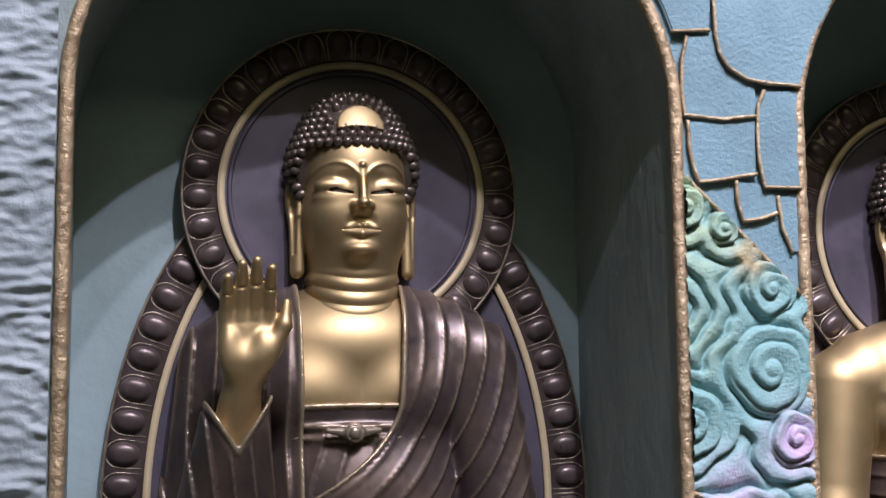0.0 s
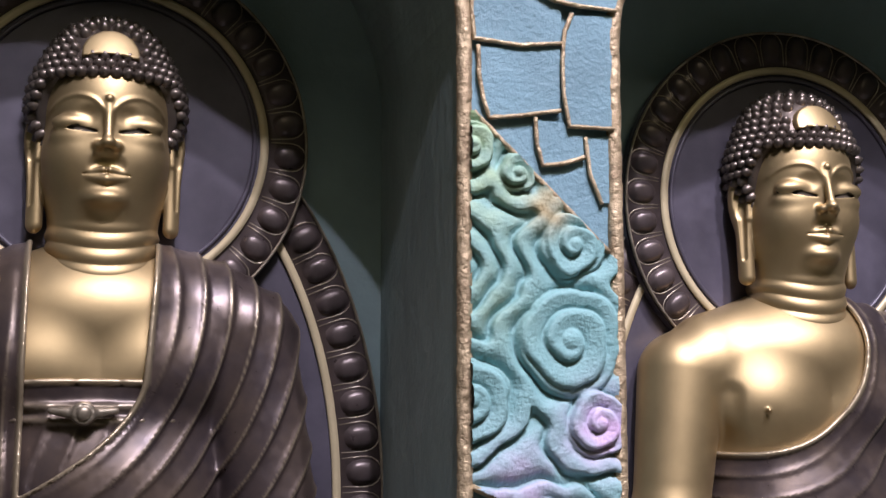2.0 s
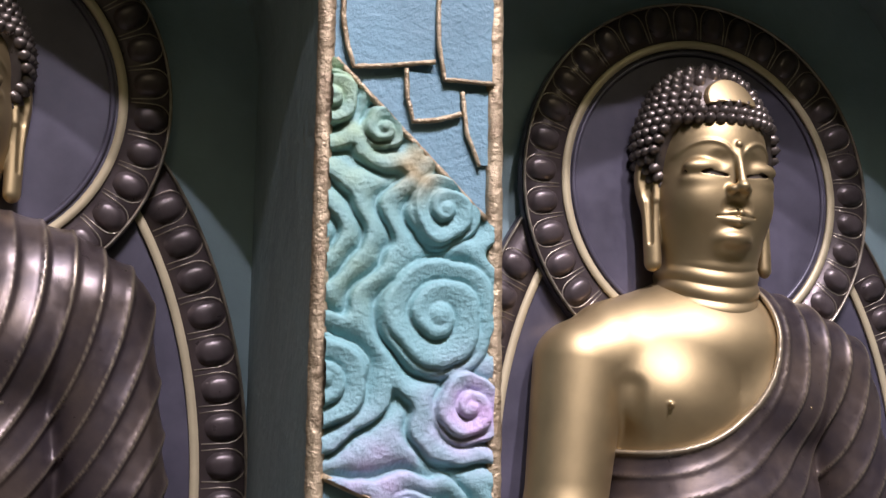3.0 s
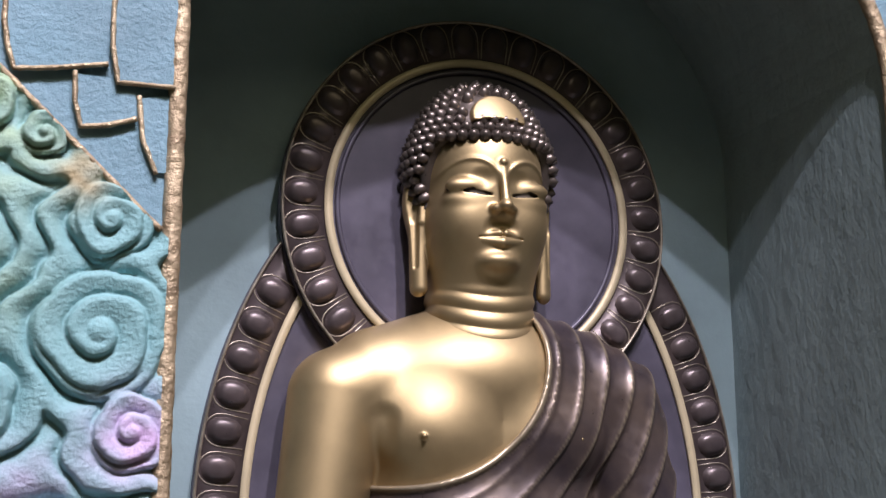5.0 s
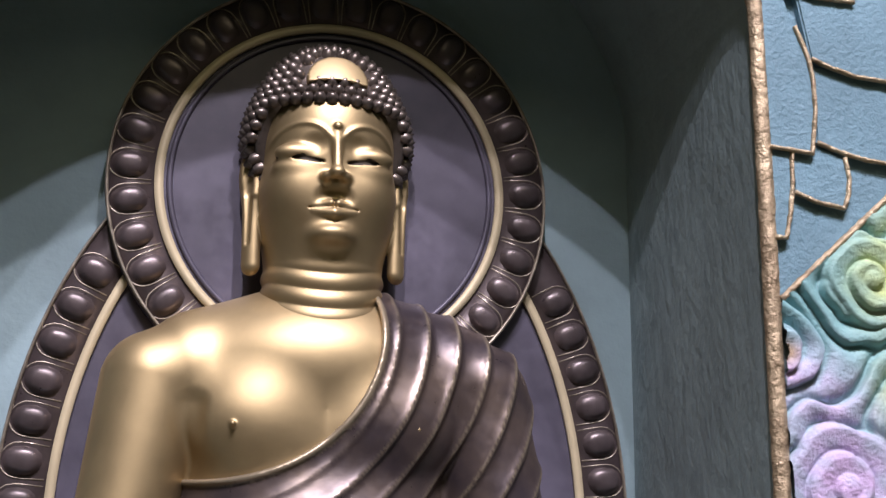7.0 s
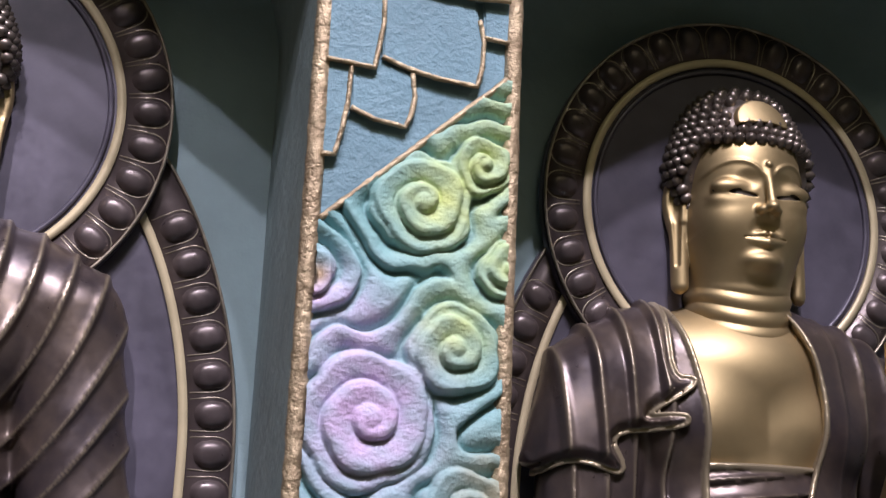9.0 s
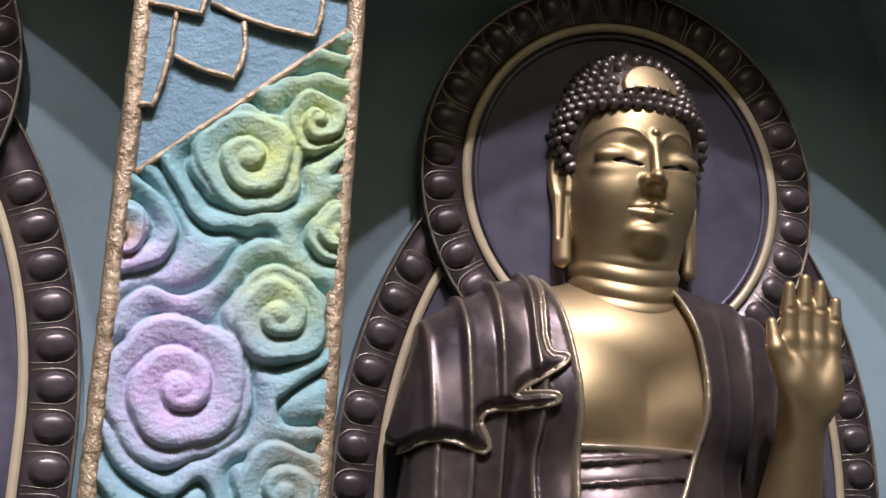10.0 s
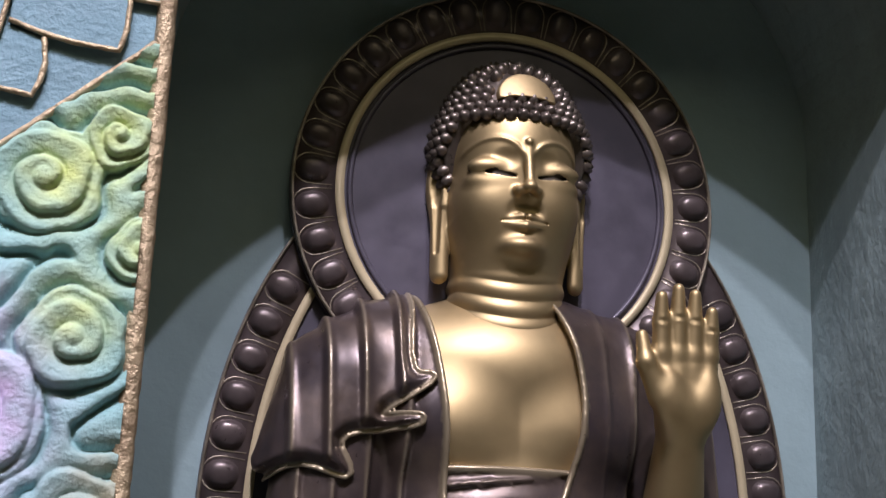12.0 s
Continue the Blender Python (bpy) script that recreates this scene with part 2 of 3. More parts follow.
def surface(f, lo, hi, h):
    """Surface nets: verts and quads where f is zero in the box, moved onto the surface."""
    n = [int((hi[i] - lo[i]) / h) + 2 for i in range(3)]
    ax = [(lo[i] + h * np.arange(n[i])).astype(np.float32) for i in range(3)]
    V = f((ax[0][:, None, None], ax[1][None, :, None], ax[2][None, None, :])).astype(np.float32)
    V = np.broadcast_to(V, n)
    S = V < 0
    C = [V[a:n[0] - 1 + a, b:n[1] - 1 + b, c:n[2] - 1 + c] for a in (0, 1) for b in (0, 1) for c in (0, 1)]
    inside = sum((c < 0).astype(np.int8) for c in C)
    cells = np.argwhere((inside > 0) & (inside < 8))
    corner = np.array([[a, b, c] for a in (0, 1) for b in (0, 1) for c in (0, 1)])
    val = np.stack([c[tuple(cells.T)] for c in C], 1)
    acc, cnt = np.zeros((len(cells), 3)), np.zeros(len(cells))
    for i in range(8):
        for j in range(i + 1, 8):
            if np.abs(corner[i] - corner[j]).sum() == 1:
                a, b = val[:, i], val[:, j]
                cross = (a < 0) != (b < 0)
                t = np.where(cross, a / np.where(cross, a - b, 1), 0)
                acc += cross[:, None] * (corner[i] + t[:, None] * (corner[j] - corner[i]))
                cnt += cross
    verts = np.array(lo) + h * (cells + acc / cnt[:, None])
    number = np.full([k - 1 for k in n], -1, dtype=np.int64)
    number[tuple(cells.T)] = np.arange(len(cells))
    quads = []
    for d in range(3):
        e1, e2 = (d + 1) % 3, (d + 2) % 3
        sl = [slice(1, k - 1) for k in n]
        sl[d] = slice(0, n[d] - 1)
        sh = list(sl)
        sh[d] = slice(1, n[d])
        a, b = S[tuple(sl)], S[tuple(sh)]
        at = np.argwhere(a != b)
        flip = a[tuple(at.T)]
        at = at + np.array([s.start for s in sl])
        ids = []
        for o1, o2 in ((-1, -1), (0, -1), (0, 0), (-1, 0)):
            q = at.copy()
            q[:, e1] += o1
            q[:, e2] += o2
            ids.append(number[tuple(q.T)])
        ids = np.stack(ids, 1)
        ids[~flip] = ids[~flip][:, ::-1]
        quads.append(ids)
    quads = np.concatenate(quads)
    quads = quads[(quads >= 0).all(1)]
    for _ in range(2):
        e = h * 0.25
        p = [verts[:, i] for i in range(3)]
        v0 = f(p)
        g = np.stack([f([p[j] + (e if j == i else 0) for j in range(3)]) - f([p[j] - (e if j == i else 0) for j in range(3)]) for i in range(3)], 1) / (2 * e)
        step = v0 / np.maximum((g ** 2).sum(1), 0.25)
        verts = verts - np.clip(step, -h, h)[:, None] * g
    return verts, quads


def smooth01(x, a, b):
    t = np.clip((x - a) / (b - a), 0, 1)
    return t * t * (3 - 2 * t)


# ---- statues: each one plain mesh ----


def slit(q):
    """The lowered gaze: a thin gap between the lids."""
    return su(cap(q, (0.017, -0.0900, -0.0500), (0.046, -0.0905, -0.0455), 0.0020, 0.0036), cap(q, (0.046, -0.0905, -0.0455), (0.080, -0.0680, -0.0430), 0.0036, 0.0014), 0.004)


def head_skin(p):
    x, y, z = p
    ax = np.abs(x)
    d = ell(p, (0, 0.004, -0.005), (0.097, 0.102, 0.125))
    d = su(d, ell(p, (0, -0.002, -0.100), (0.0925, 0.088, 0.098)), 0.03)
    d = su(d, both(p, lambda q: ell(q, (0.048, -0.034, -0.082), (0.040, 0.048, 0.045))), 0.03)
    # eye hollows under sharp brows, smooth upper lids, faint lower ones
    d = sub(d, both(p, lambda q: ell(q, (0.047, -0.1075, -0.027), (0.040, 0.023, 0.0235))), 0.0045)
    d = su(d, both(p, lambda q: ell(q, (0.047, -0.070, -0.036), (0.036, 0.0205, 0.0160))), 0.006)
    d = su(d, both(p, lambda q: ell(q, (0.046, -0.064, -0.056), (0.036, 0.0190, 0.0110))), 0.012)
    d = sub(d, both(p, slit), 0.0018)
    # brows that run on from the nose
    brow = np.sqrt((ax - 0.048) ** 2 + (z + 0.041) ** 2) - 0.0465
    d = d - 0.0026 * np.exp(-(brow / 0.0038) ** 2) * smooth01(z, -0.030, -0.012) * smooth01(-y, 0.03, 0.06)
    # the hollow round the mouth, set off from the cheeks
    d = sub(d, ell(p, (0, -0.1120, -0.106), (0.040, 0.031, 0.031)), 0.0045)
    # nose
    d = su(d, cap(p, (0, -0.0945, -0.002), (0, -0.1075, -0.066), 0.0046, 0.0075), 0.009)
    d = su(d, ell(p, (0, -0.1085, -0.0700), (0.0105, 0.0115, 0.0078)), 0.006)
    d = su(d, both(p, lambda q: ell(q, (0.0130, -0.0965, -0.0730), (0.0080, 0.0115, 0.0070))), 0.007)
    # lips, the groove above them, and the round chin
    d = su(d, ell(p, (0, -0.066, -0.112), (0.034, 0.0225, 0.026)), 0.008)
    d = sub(d, cap(p, (0, -0.0935, -0.086), (0, -0.0950, -0.098), 0.0022), 0.004)
    d = su(d, both(p, lambda q: cap(q, (0.0050, -0.0915, -0.1085), (0.034, -0.0785, -0.1120), 0.0046, 0.0026)), 0.004)
    d = su(d, both(p, lambda q: cap(q, (0.0, -0.0915, -0.1225), (0.027, -0.0815, -0.1185), 0.0076, 0.0040)), 0.004)
    d = sub(d, both(p, lambda q: cap(q, (0.0, -0.1000, -0.1150), (0.035, -0.0830, -0.1145), 0.0012)), 0.0022)
    d = sub(d, cap(p, (-0.016, -0.1010, -0.1360), (0.016, -0.1010, -0.1360), 0.0045), 0.008)
    d = su(d, ell(p, (0, -0.073, -0.149), (0.031, 0.0240, 0.0155)), 0.012)
    d = su(d, ell(p, (0, -0.0985, 0.0), (0.0062, 0.006, 0.0062)), 0.001)
    # full throat and the neck with its rings
    ring = 0.0036 * np.abs(np.sin((z + 0.2 - 2.6 * np.clip(x, -0.08, 0.08) ** 2) * math.pi / 0.025)) * (1 - smooth01(z, -0.200, -0.180))
    neck = np.sqrt((x / 1.03) ** 2 + ((y - 0.012) / 0.95) ** 2) - 0.0815 - ring - 0.06 * np.clip(-0.225 - z, 0, 1)
    neck = np.maximum(neck, np.maximum(z + 0.13, -0.31 - z))
    d = su(d, neck, 0.030)

    # long-lobed ears: a rimmed plate with a hollow, standing off the head
    def ear(q):
        u, v, w = (q[0] - 0.092) * 0.68 + (q[1] + 0.004) * 0.73, (q[0] - 0.092) * 0.73 - (q[1] + 0.004) * 0.68, q[2]
        e = ell((u, v, w), (0.014, 0.004, -0.046), (0.0265, 0.0095, 0.054))
        e = su(e, cap((u, v * 1.3, w), (0.013, 0.006, -0.085), (0.010, 0.008, -0.182), 0.0150, 0.0145), 0.012)
        e = sub(e, ell((u, v, w), (0.014, 0.0145, -0.042), (0.0165, 0.0085, 0.040)), 0.003)
        e = sub(e, cap((u, v, w), (0.012, 0.0175, -0.078), (0.010, 0.0190, -0.150), 0.0075, 0.0055), 0.003)
        return su(e, cap((u, v, w), (0.002, 0.0110, -0.055), (0.002, 0.0110, -0.080), 0.0045, 0.0055), 0.004)
    return su(d, both(p, ear), 0.004)


def hair_cap(p):
    d = ell(p, (0, 0.012, 0.010), (0.117, 0.108, 0.110))
    return su(d, ell(p, (0, 0.018, 0.088), (0.078, 0.074, 0.062)), 0.040)


def hairline(x, y):
    """The height above which hair grows."""
    return 0.039 - smooth01(y, -0.060, 0.010) * 0.125


def hair_field(p):
    return np.maximum(hair_cap(p) + 0.001, hairline(p[0], p[1]) + 0.004 - p[2])


def curls():
    """Rows of small snail curls over the cap."""
    rows, verts, faces = [], [], []
    for k in range(19):
        t = 0.06 + k * 0.132
        ring = []
        n = max(1, int(round(2 * math.pi * math.sin(min(t, math.pi - t)) * 0.118 / 0.0184)))
        for j in range(n):
            w = 2 * math.pi * (j + 0.5 * (k % 2)) / n
            ring.append((math.sin(t) * math.sin(w), -math.sin(t) * math.cos(w), math.cos(t)))
        rows += ring
    D = np.array(rows)
    lo, hi = np.full(len(D), 0.02), np.full(len(D), 0.25)
    for _ in range(24):
        mid = (lo + hi) / 2
        q = D * mid[:, None] + np.array([0, 0.012, 0.008])
        out = hair_cap([q[:, 0], q[:, 1], q[:, 2]]) > 0
        hi, lo = np.where(out, mid, hi), np.where(out, lo, mid)
    P = D * lo[:, None] + np.array([0, 0.012, 0.008])
    keep = (P[:, 2] > hairline(P[:, 0], P[:, 1]) + 0.002) & (P[:, 1] < 0.06)
    keep &= ~((np.abs(P[:, 0]) < 0.046) & (P[:, 2] > 0.070) & (P[:, 2] < 0.122 - 9 * P[:, 0] ** 2) & (P[:, 1] < 0))
    pieces = []
    for c in P[keep]:
        n = Vector(c - np.array([0, 0.014, 0.02])).normalized()
        a = n.orthogonal().normalized()
        b = n.cross(a)
        c = Vector(c)
        r = 0.0100
        v = [c + n * r * 1.3]
        for h, q in ((0.85, 0.55), (0.35, 0.95), (-0.4, 0.95)):
            v += [c + n * r * h + (a * math.cos(w) + b * math.sin(w)) * r * q for w in (k * math.pi / 4 for k in range(8))]
        f = [(0, 1 + k, 1 + (k + 1) % 8) for k in range(8)]
        f += [(1 + 8 * m + k, 9 + 8 * m + k, 9 + 8 * m + (k + 1) % 8, 1 + 8 * m + (k + 1) % 8) for m in range(2) for k in range(8)]
        pieces.append((v, f))
    return joined(pieces)


def jewel(p):
    """The bare half-moon before the top of the hair."""
    shell = np.abs(hair_cap(p) - 0.004) - 0.006
    moon = np.maximum(np.sqrt(p[0] ** 2 + ((p[2] - 0.074) / 0.95) ** 2) - 0.043, 0.072 - p[2] - 3 * p[0] ** 2)
    return np.maximum(np.maximum(shell, moon), p[1])


def torso(p, left_arm=True, right_arm=True):
    d = ell(p, (0, 0.04, -0.46), (0.185, 0.125, 0.27))
    d = su(d, cap(p, (-0.17, 0.03, -0.335), (0.17, 0.03, -0.335), 0.082), 0.06)
    d = su(d, ell(p, (0, 0.03, -0.285), (0.19, 0.055, 0.055)), 0.05)
    d = su(d, ell(p, (0, 0.012, -0.318), (0.145, 0.098, 0.087)), 0.03)
    d = su(d, ell(p, (0, 0.0, -0.335), (0.15, 0.062, 0.072)), 0.03)
    d = su(d, both(p, lambda q: ell(q, (0.082, -0.030, -0.405), (0.088, 0.060, 0.07))), 0.035)
    d = su(d, ell(p, (0, -0.02, -0.60), (0.16, 0.10, 0.12)), 0.06)
    for on, s in ((left_arm, -1), (right_arm, 1)):
        if on:
            arm = cap(p, (s * 0.222, 0.025, -0.35), (s * 0.262, 0.0, -0.60), 0.074, 0.062)
            d = su(d, arm, 0.014)
    return d


def lap(p):
    d = ell(p, (0, -0.06, -0.80), (0.40, 0.20, 0.085))
    return su(d, both(p, lambda q: cap(q, (0.10, -0.02, -0.79), (0.33, -0.10, -0.80), 0.085, 0.07)), 0.05)


def pleat(u):
    """A fold's profile: a slow rise to a crisp lip, then a drop."""
    f = u - np.floor(u)
    return np.where(f < 0.84, 0.75 * (np.clip(f, 0, 1) / 0.84) ** 1.6, 0.75 * (1 - smooth01(f, 0.84, 1.0))) + 0.22 * np.exp(-((f - 0.79) / 0.11) ** 2)


def ridge(u):
    """How far a fold's lip is rubbed bright."""
    f = u - np.floor(u)
    return 0.80 * np.exp(-((f - 0.81) / 0.045) ** 2)


def wave(x, y, z, s):
    return np.sin(x * 9 * s + z * 5) * np.cos(z * 7 * s - x * 3 + y * 4)


def hand(p, at, side, curl):
    """A raised open hand, its palm to the front; side: where the thumb is."""
    q = [p[0] - at[0], p[1] - at[1], p[2] - at[2]]
    d = None
    for k, (hx, n) in enumerate(((-0.0335, 0.058), (-0.0112, 0.080), (0.0112, 0.086), (0.034, 0.074))):
        hx = hx * side
        m = cap(q, (hx * 0.55, 0.004, 0.0), (hx, 0.0, 0.088), 0.018, 0.0145)
        a, b = (hx, -0.002, 0.088), (hx * 1.04, -0.004 - curl * 0.4, 0.088 + n * 0.55)
        c = (hx * 1.06, -0.006 - curl, 0.088 + n)
        fing = su(cap(q, a, b, 0.0122, 0.0112), cap(q, b, c, 0.0114, 0.0080), 0.003)
        fing = sub(fing, cap(q, (hx - 0.02, -0.0145 - curl * 0.4, b[2]), (hx + 0.02, -0.0145 - curl * 0.4, b[2]), 0.002), 0.003)
        m = su(m, fing, 0.006)
        d = m if d is None else su(d, m, 0.007 if k else 0.01)
    d = su(d, ell(q, (0, 0.006, 0.05), (0.044, 0.017, 0.048)), 0.012)
    d = su(d, ell(q, (side * 0.028, -0.012, 0.028), (0.021, 0.017, 0.034)), 0.012)
    d = su(d, ell(q, (-side * 0.03, -0.008, 0.03), (0.017, 0.014, 0.034)), 0.012)
    t = su(cap(q, (side * 0.04, -0.010, 0.03), (side * 0.060, -0.014, 0.072), 0.015, 0.0125), cap(q, (side * 0.060, -0.014, 0.072), (side * 0.064, -0.010, 0.108), 0.0122, 0.008), 0.006)
    d = su(d, t, 0.010)
    return sub(d, cap(q, (-0.03, -0.0185, 0.073), (0.03, -0.0185, 0.078), 0.002), 0.004)


def raised(p, at, side, curl, elbow):
    """The hand on its forearm."""
    wrist = (at[0], at[1] + 0.008, at[2] + 0.012)
    return su(hand(p, at, side, curl), cap(p, wrist, elbow, 0.0285, 0.049), 0.022)


SKIN, ROBE, LINE, HAIR, EYE = 0, 1, 2, 3, 4


def hemmed(body, region, folds, thick, hem=0.0046):
    """A robe over body where region is below zero, with a beaded hem along its border; and its rubbed crests."""
    def f(p):
        b = body(p)
        g = region(p)
        shell = b - thick - folds(p)[0] * smooth01(-g, 0.002, 0.02)
        cloth = np.maximum(np.maximum(shell, g), -(b + 0.02))
        return np.minimum(cloth, np.sqrt((b - thick) ** 2 + g ** 2) - hem)

    def crest(p):
        g = region(p)
        return np.maximum(1 - smooth01(np.abs(g), 0.003, 0.0065), folds(p)[1] * smooth01(-g, 0.008, 0.02))
    return f, crest


def robe_arcs(c, r0, gap, amp, flow=0.0):
    """Folds that run in arcs round a point of the chest."""
    def f(p):
        x, y, z = p
        r = np.sqrt((x - c[0]) ** 2 + (z - c[1]) ** 2)
        ang = np.arctan2(z - c[1], x - c[0])
        u = (r - r0) / (gap * (1 + flow * (ang + 0.8))) + 0.16 * wave(x, y, z, 1.0)
        w = (0.65 + 0.35 * np.sin(3 * ang + 2)) * smooth01(r, r0 + 0.012, r0 + 0.05)
        return amp * w * pleat(u), w * ridge(u)
    return f


def statue(name, place, size, label, layers, extras):
    """Joins skin, cloth and hair into one mesh. layers: (field, low corner, high corner, step, material, rubbed crests)."""
    verts, faces, index, rub = [], [], [], []
    made = []
    for f, lo, hi, h, m in layers:
        f, crest = f if isinstance(f, tuple) else (f, None)
        v, q = surface(f, lo, hi, h)
        made.append((v, q, m, crest))
    for v, q, m, crest in made + [(*e, None) for e in extras]:
        v = np.asarray(v, dtype=float).reshape(-1, 3)
        k = sum(len(a) for a in verts)
        mid = np.array([v[list(face)].mean(0) for face in q]) if callable(m) else None
        index += list(m(mid)) if callable(m) else [m] * len(q)
        faces += [tuple(int(i) + k for i in face) for face in q]
        rub.append(crest([v[:, 0], v[:, 1], v[:, 2]]) if crest else np.zeros(len(v)))
        verts.append(v)
    verts = np.concatenate(verts) * size
    me = mesh_of(name, verts, faces, [M_GOLD, M_BRONZE, M_LINE, M_HAIR, M_EYE], index)
    rub = np.clip(np.concatenate(rub), 0, 1)
    layer = me.color_attributes.new("rubbed", "FLOAT_COLOR", "POINT")
    layer.data.foreach_set("color", np.stack([rub, rub, rub, np.ones(len(rub))], 1).astype(np.float32).ravel())
    ob = part(name, me, None)
    ob.matrix_world = pose(*place)
    return tagged(ob, label, "statue")


# faces inside the eye slits take the painted shade colour
HEAD = (*surface(head_skin, (-0.135, -0.135, -0.312), (0.135, 0.10, 0.06), 0.0019), lambda mid: np.where(slit([np.abs(mid[:, 0]), mid[:, 1], mid[:, 2]]) < 0.0006, EYE, SKIN))
CAP = (*surface(hair_field, (-0.125, -0.11, -0.09), (0.125, 0.10, 0.15), 0.005), HAIR)
CURLS = (*curls(), HAIR)
JEWEL = (*surface(jewel, (-0.06, -0.12, 0.05), (0.06, 0.01, 0.13), 0.0028), SKIN)
HEAD_PARTS = [HEAD, CAP, CURLS, JEWEL]
LO, HI = (-0.45, -0.30, -0.89), (0.45, 0.13, -0.21)
STEP = 0.0040


# the statue with the bare shoulder
def bare_region(p):
    x, y, z = p
    r = np.sqrt(((x + 0.15) / 1.06) ** 2 + (z + 0.27) ** 2)
    return np.maximum(0.215 - r, -((x + 0.15) - (z + 0.28)) / 1.414)


def bare_body(p):
    return su(torso(p, left_arm=False), lap(p), 0.03)


def bare_skin(p):
    d = torso(p)
    d = su(d, cap(p, (-0.262, 0.0, -0.60), (-0.22, -0.12, -0.80), 0.060, 0.045), 0.03)
    d = su(d, both(p, lambda q: ell(q, (0.122, -0.088, -0.412), (0.0042, 0.006, 0.0042))), 0.001)
    return sub(d, cap(p, (-0.176, -0.064, -0.385), (-0.190, -0.070, -0.62), 0.013), 0.016)


statue("buddha_statue", (1.462, 2.165, 1.983), 1.0, "seated gilded bronze statue with one bare shoulder and dark robe", [
    (bare_skin, (-0.40, -0.22, -0.89), (0.30, 0.14, -0.21), STEP, SKIN),
    (hemmed(bare_body, bare_region, robe_arcs((-0.15, -0.27), 0.215, 0.040, 0.0075, 0.10), 0.007), LO, HI, STEP, ROBE),
], HEAD_PARTS)


# the two statues with open robes
def covered(p):
    return su(torso(p), lap(p), 0.03)


def band_region(z0):
    return lambda p: p[2] - z0 + 0.25 * p[0] ** 2


def band_folds(p):
    x, y, z = p
    u = (x + 0.3) / 0.045 + 0.3 * np.sin(z * 30)
    cords = np.exp(-((z + 0.462) / 0.006) ** 2) + np.exp(-((z + 0.482) / 0.006) ** 2)
    return 0.004 * pleat(u) * (1 - smooth01(z, -0.47, -0.45)) + 0.006 * cords, 0.5 * cords


def blessing_folds(p):
    x, y, z = p
    arcs, lips = robe_arcs((-0.20, -0.30), 0.285, 0.036, 0.0075, 0.10)(p)
    u, w = x / 0.042 + 0.25 * np.sin(z * 9) + 0.6 * z, smooth01(-x, 0.115, 0.14)
    return np.where(x > -0.09, arcs, 0.0075 * pleat(u) * w), np.where(x > -0.09, lips, ridge(u) * w)


def blessing_region(p):
    """Outside the open breast; the lapel on one side sweeps across the belly."""
    x, y, z = p
    right = 0.085 - 0.08 * np.clip(-0.20 - z, 0, 1) - 4.5 * np.clip(-0.42 - z, 0, 0.3) ** 1.9
    return np.minimum(x + 0.108, right - x)


def sleeve(p):
    return cap(p, (-0.222, -0.165, -0.42), (-0.245, -0.06, -0.70), 0.046, 0.095)


def sleeve_region(p):
    """The mouth of the sleeve, cut in a deep point under the wrist."""
    x, y, z = p
    return (z + 0.498 - 1.5 * np.abs(x + 0.226)) * 0.6


def sleeve_folds(p):
    x, y, z = p
    u = (x + 0.15 * z) / 0.034
    return 0.007 * pleat(u), 0.6 * ridge(u)


HAND_1 = (-0.212, -0.19, -0.365)
statue("buddha_statue", (0.279, 2.182, 2.017), 0.965, "seated gilded bronze statue in a belted robe, one palm raised", [
    (torso, (-0.35, -0.16, -0.62), (0.35, 0.14, -0.21), STEP, SKIN),
    (hemmed(covered, band_region(-0.425), band_folds, 0.006), (-0.16, -0.2, -0.66), (0.14, 0.1, -0.40), 0.005, ROBE),
    (hemmed(covered, blessing_region, blessing_folds, 0.014), LO, HI, STEP, ROBE),
    (hemmed(sleeve, sleeve_region, sleeve_folds, 0.006), (-0.37, -0.28, -0.80), (-0.11, 0.08, -0.36), 0.0042, ROBE),
    (lambda p: raised(p, HAND_1, 1, 0.035, (-0.235, -0.11, -0.56)), (-0.32, -0.28, -0.64), (-0.12, -0.03, -0.17), 0.0034, SKIN),
    (lambda p: su(ell(p, (-0.02, -0.122, -0.472), (0.0175, 0.013, 0.0175)) + 0.003 * np.exp(-((np.hypot(p[0] + 0.02, p[2] + 0.472) - 0.0112) / 0.0018) ** 2), both((p[0] + 0.02, p[1], p[2]), lambda q: cap(q, (0.012, -0.118, -0.472), (0.045, -0.112, -0.468), 0.009, 0.005)), 0.004), (-0.09, -0.15, -0.5), (0.05, -0.09, -0.44), 0.003, LINE),
], HEAD_PARTS)


def gown_folds(p):
    x, y, z = p
    u, w = x / 0.046 + 0.35 * z + 0.3 + 0.15 * np.sin(z * 8), smooth01(np.abs(x), 0.11, 0.15)
    return 0.0075 * pleat(u) * w, 0.7 * ridge(u) * w


def gown_region(p):
    x, y, z = p
    return np.minimum(x + 0.104 + 0.53 * (z + 0.467) ** 2, 0.087 - 1.6 * np.clip(z + 0.36, -0.2, 0.2) ** 2 - x)


CAPE = [(-0.159, -0.341), (-0.113, -0.341), (-0.205, -0.401), (-0.138, -0.396), (-0.142, -0.410), (-0.254, -0.423), (-0.218, -0.487), (-0.299, -0.458), (-0.358, -0.498), (-0.385, -0.383), (-0.33, -0.26), (-0.20, -0.19), (-0.145, -0.18)]
for _ in range(2):
    CAPE = [(a[0] + (b[0] - a[0]) * q, a[1] + (b[1] - a[1]) * q) for a, b in zip(CAPE, CAPE[1:] + CAPE[:1]) for q in (0.22, 0.78)]


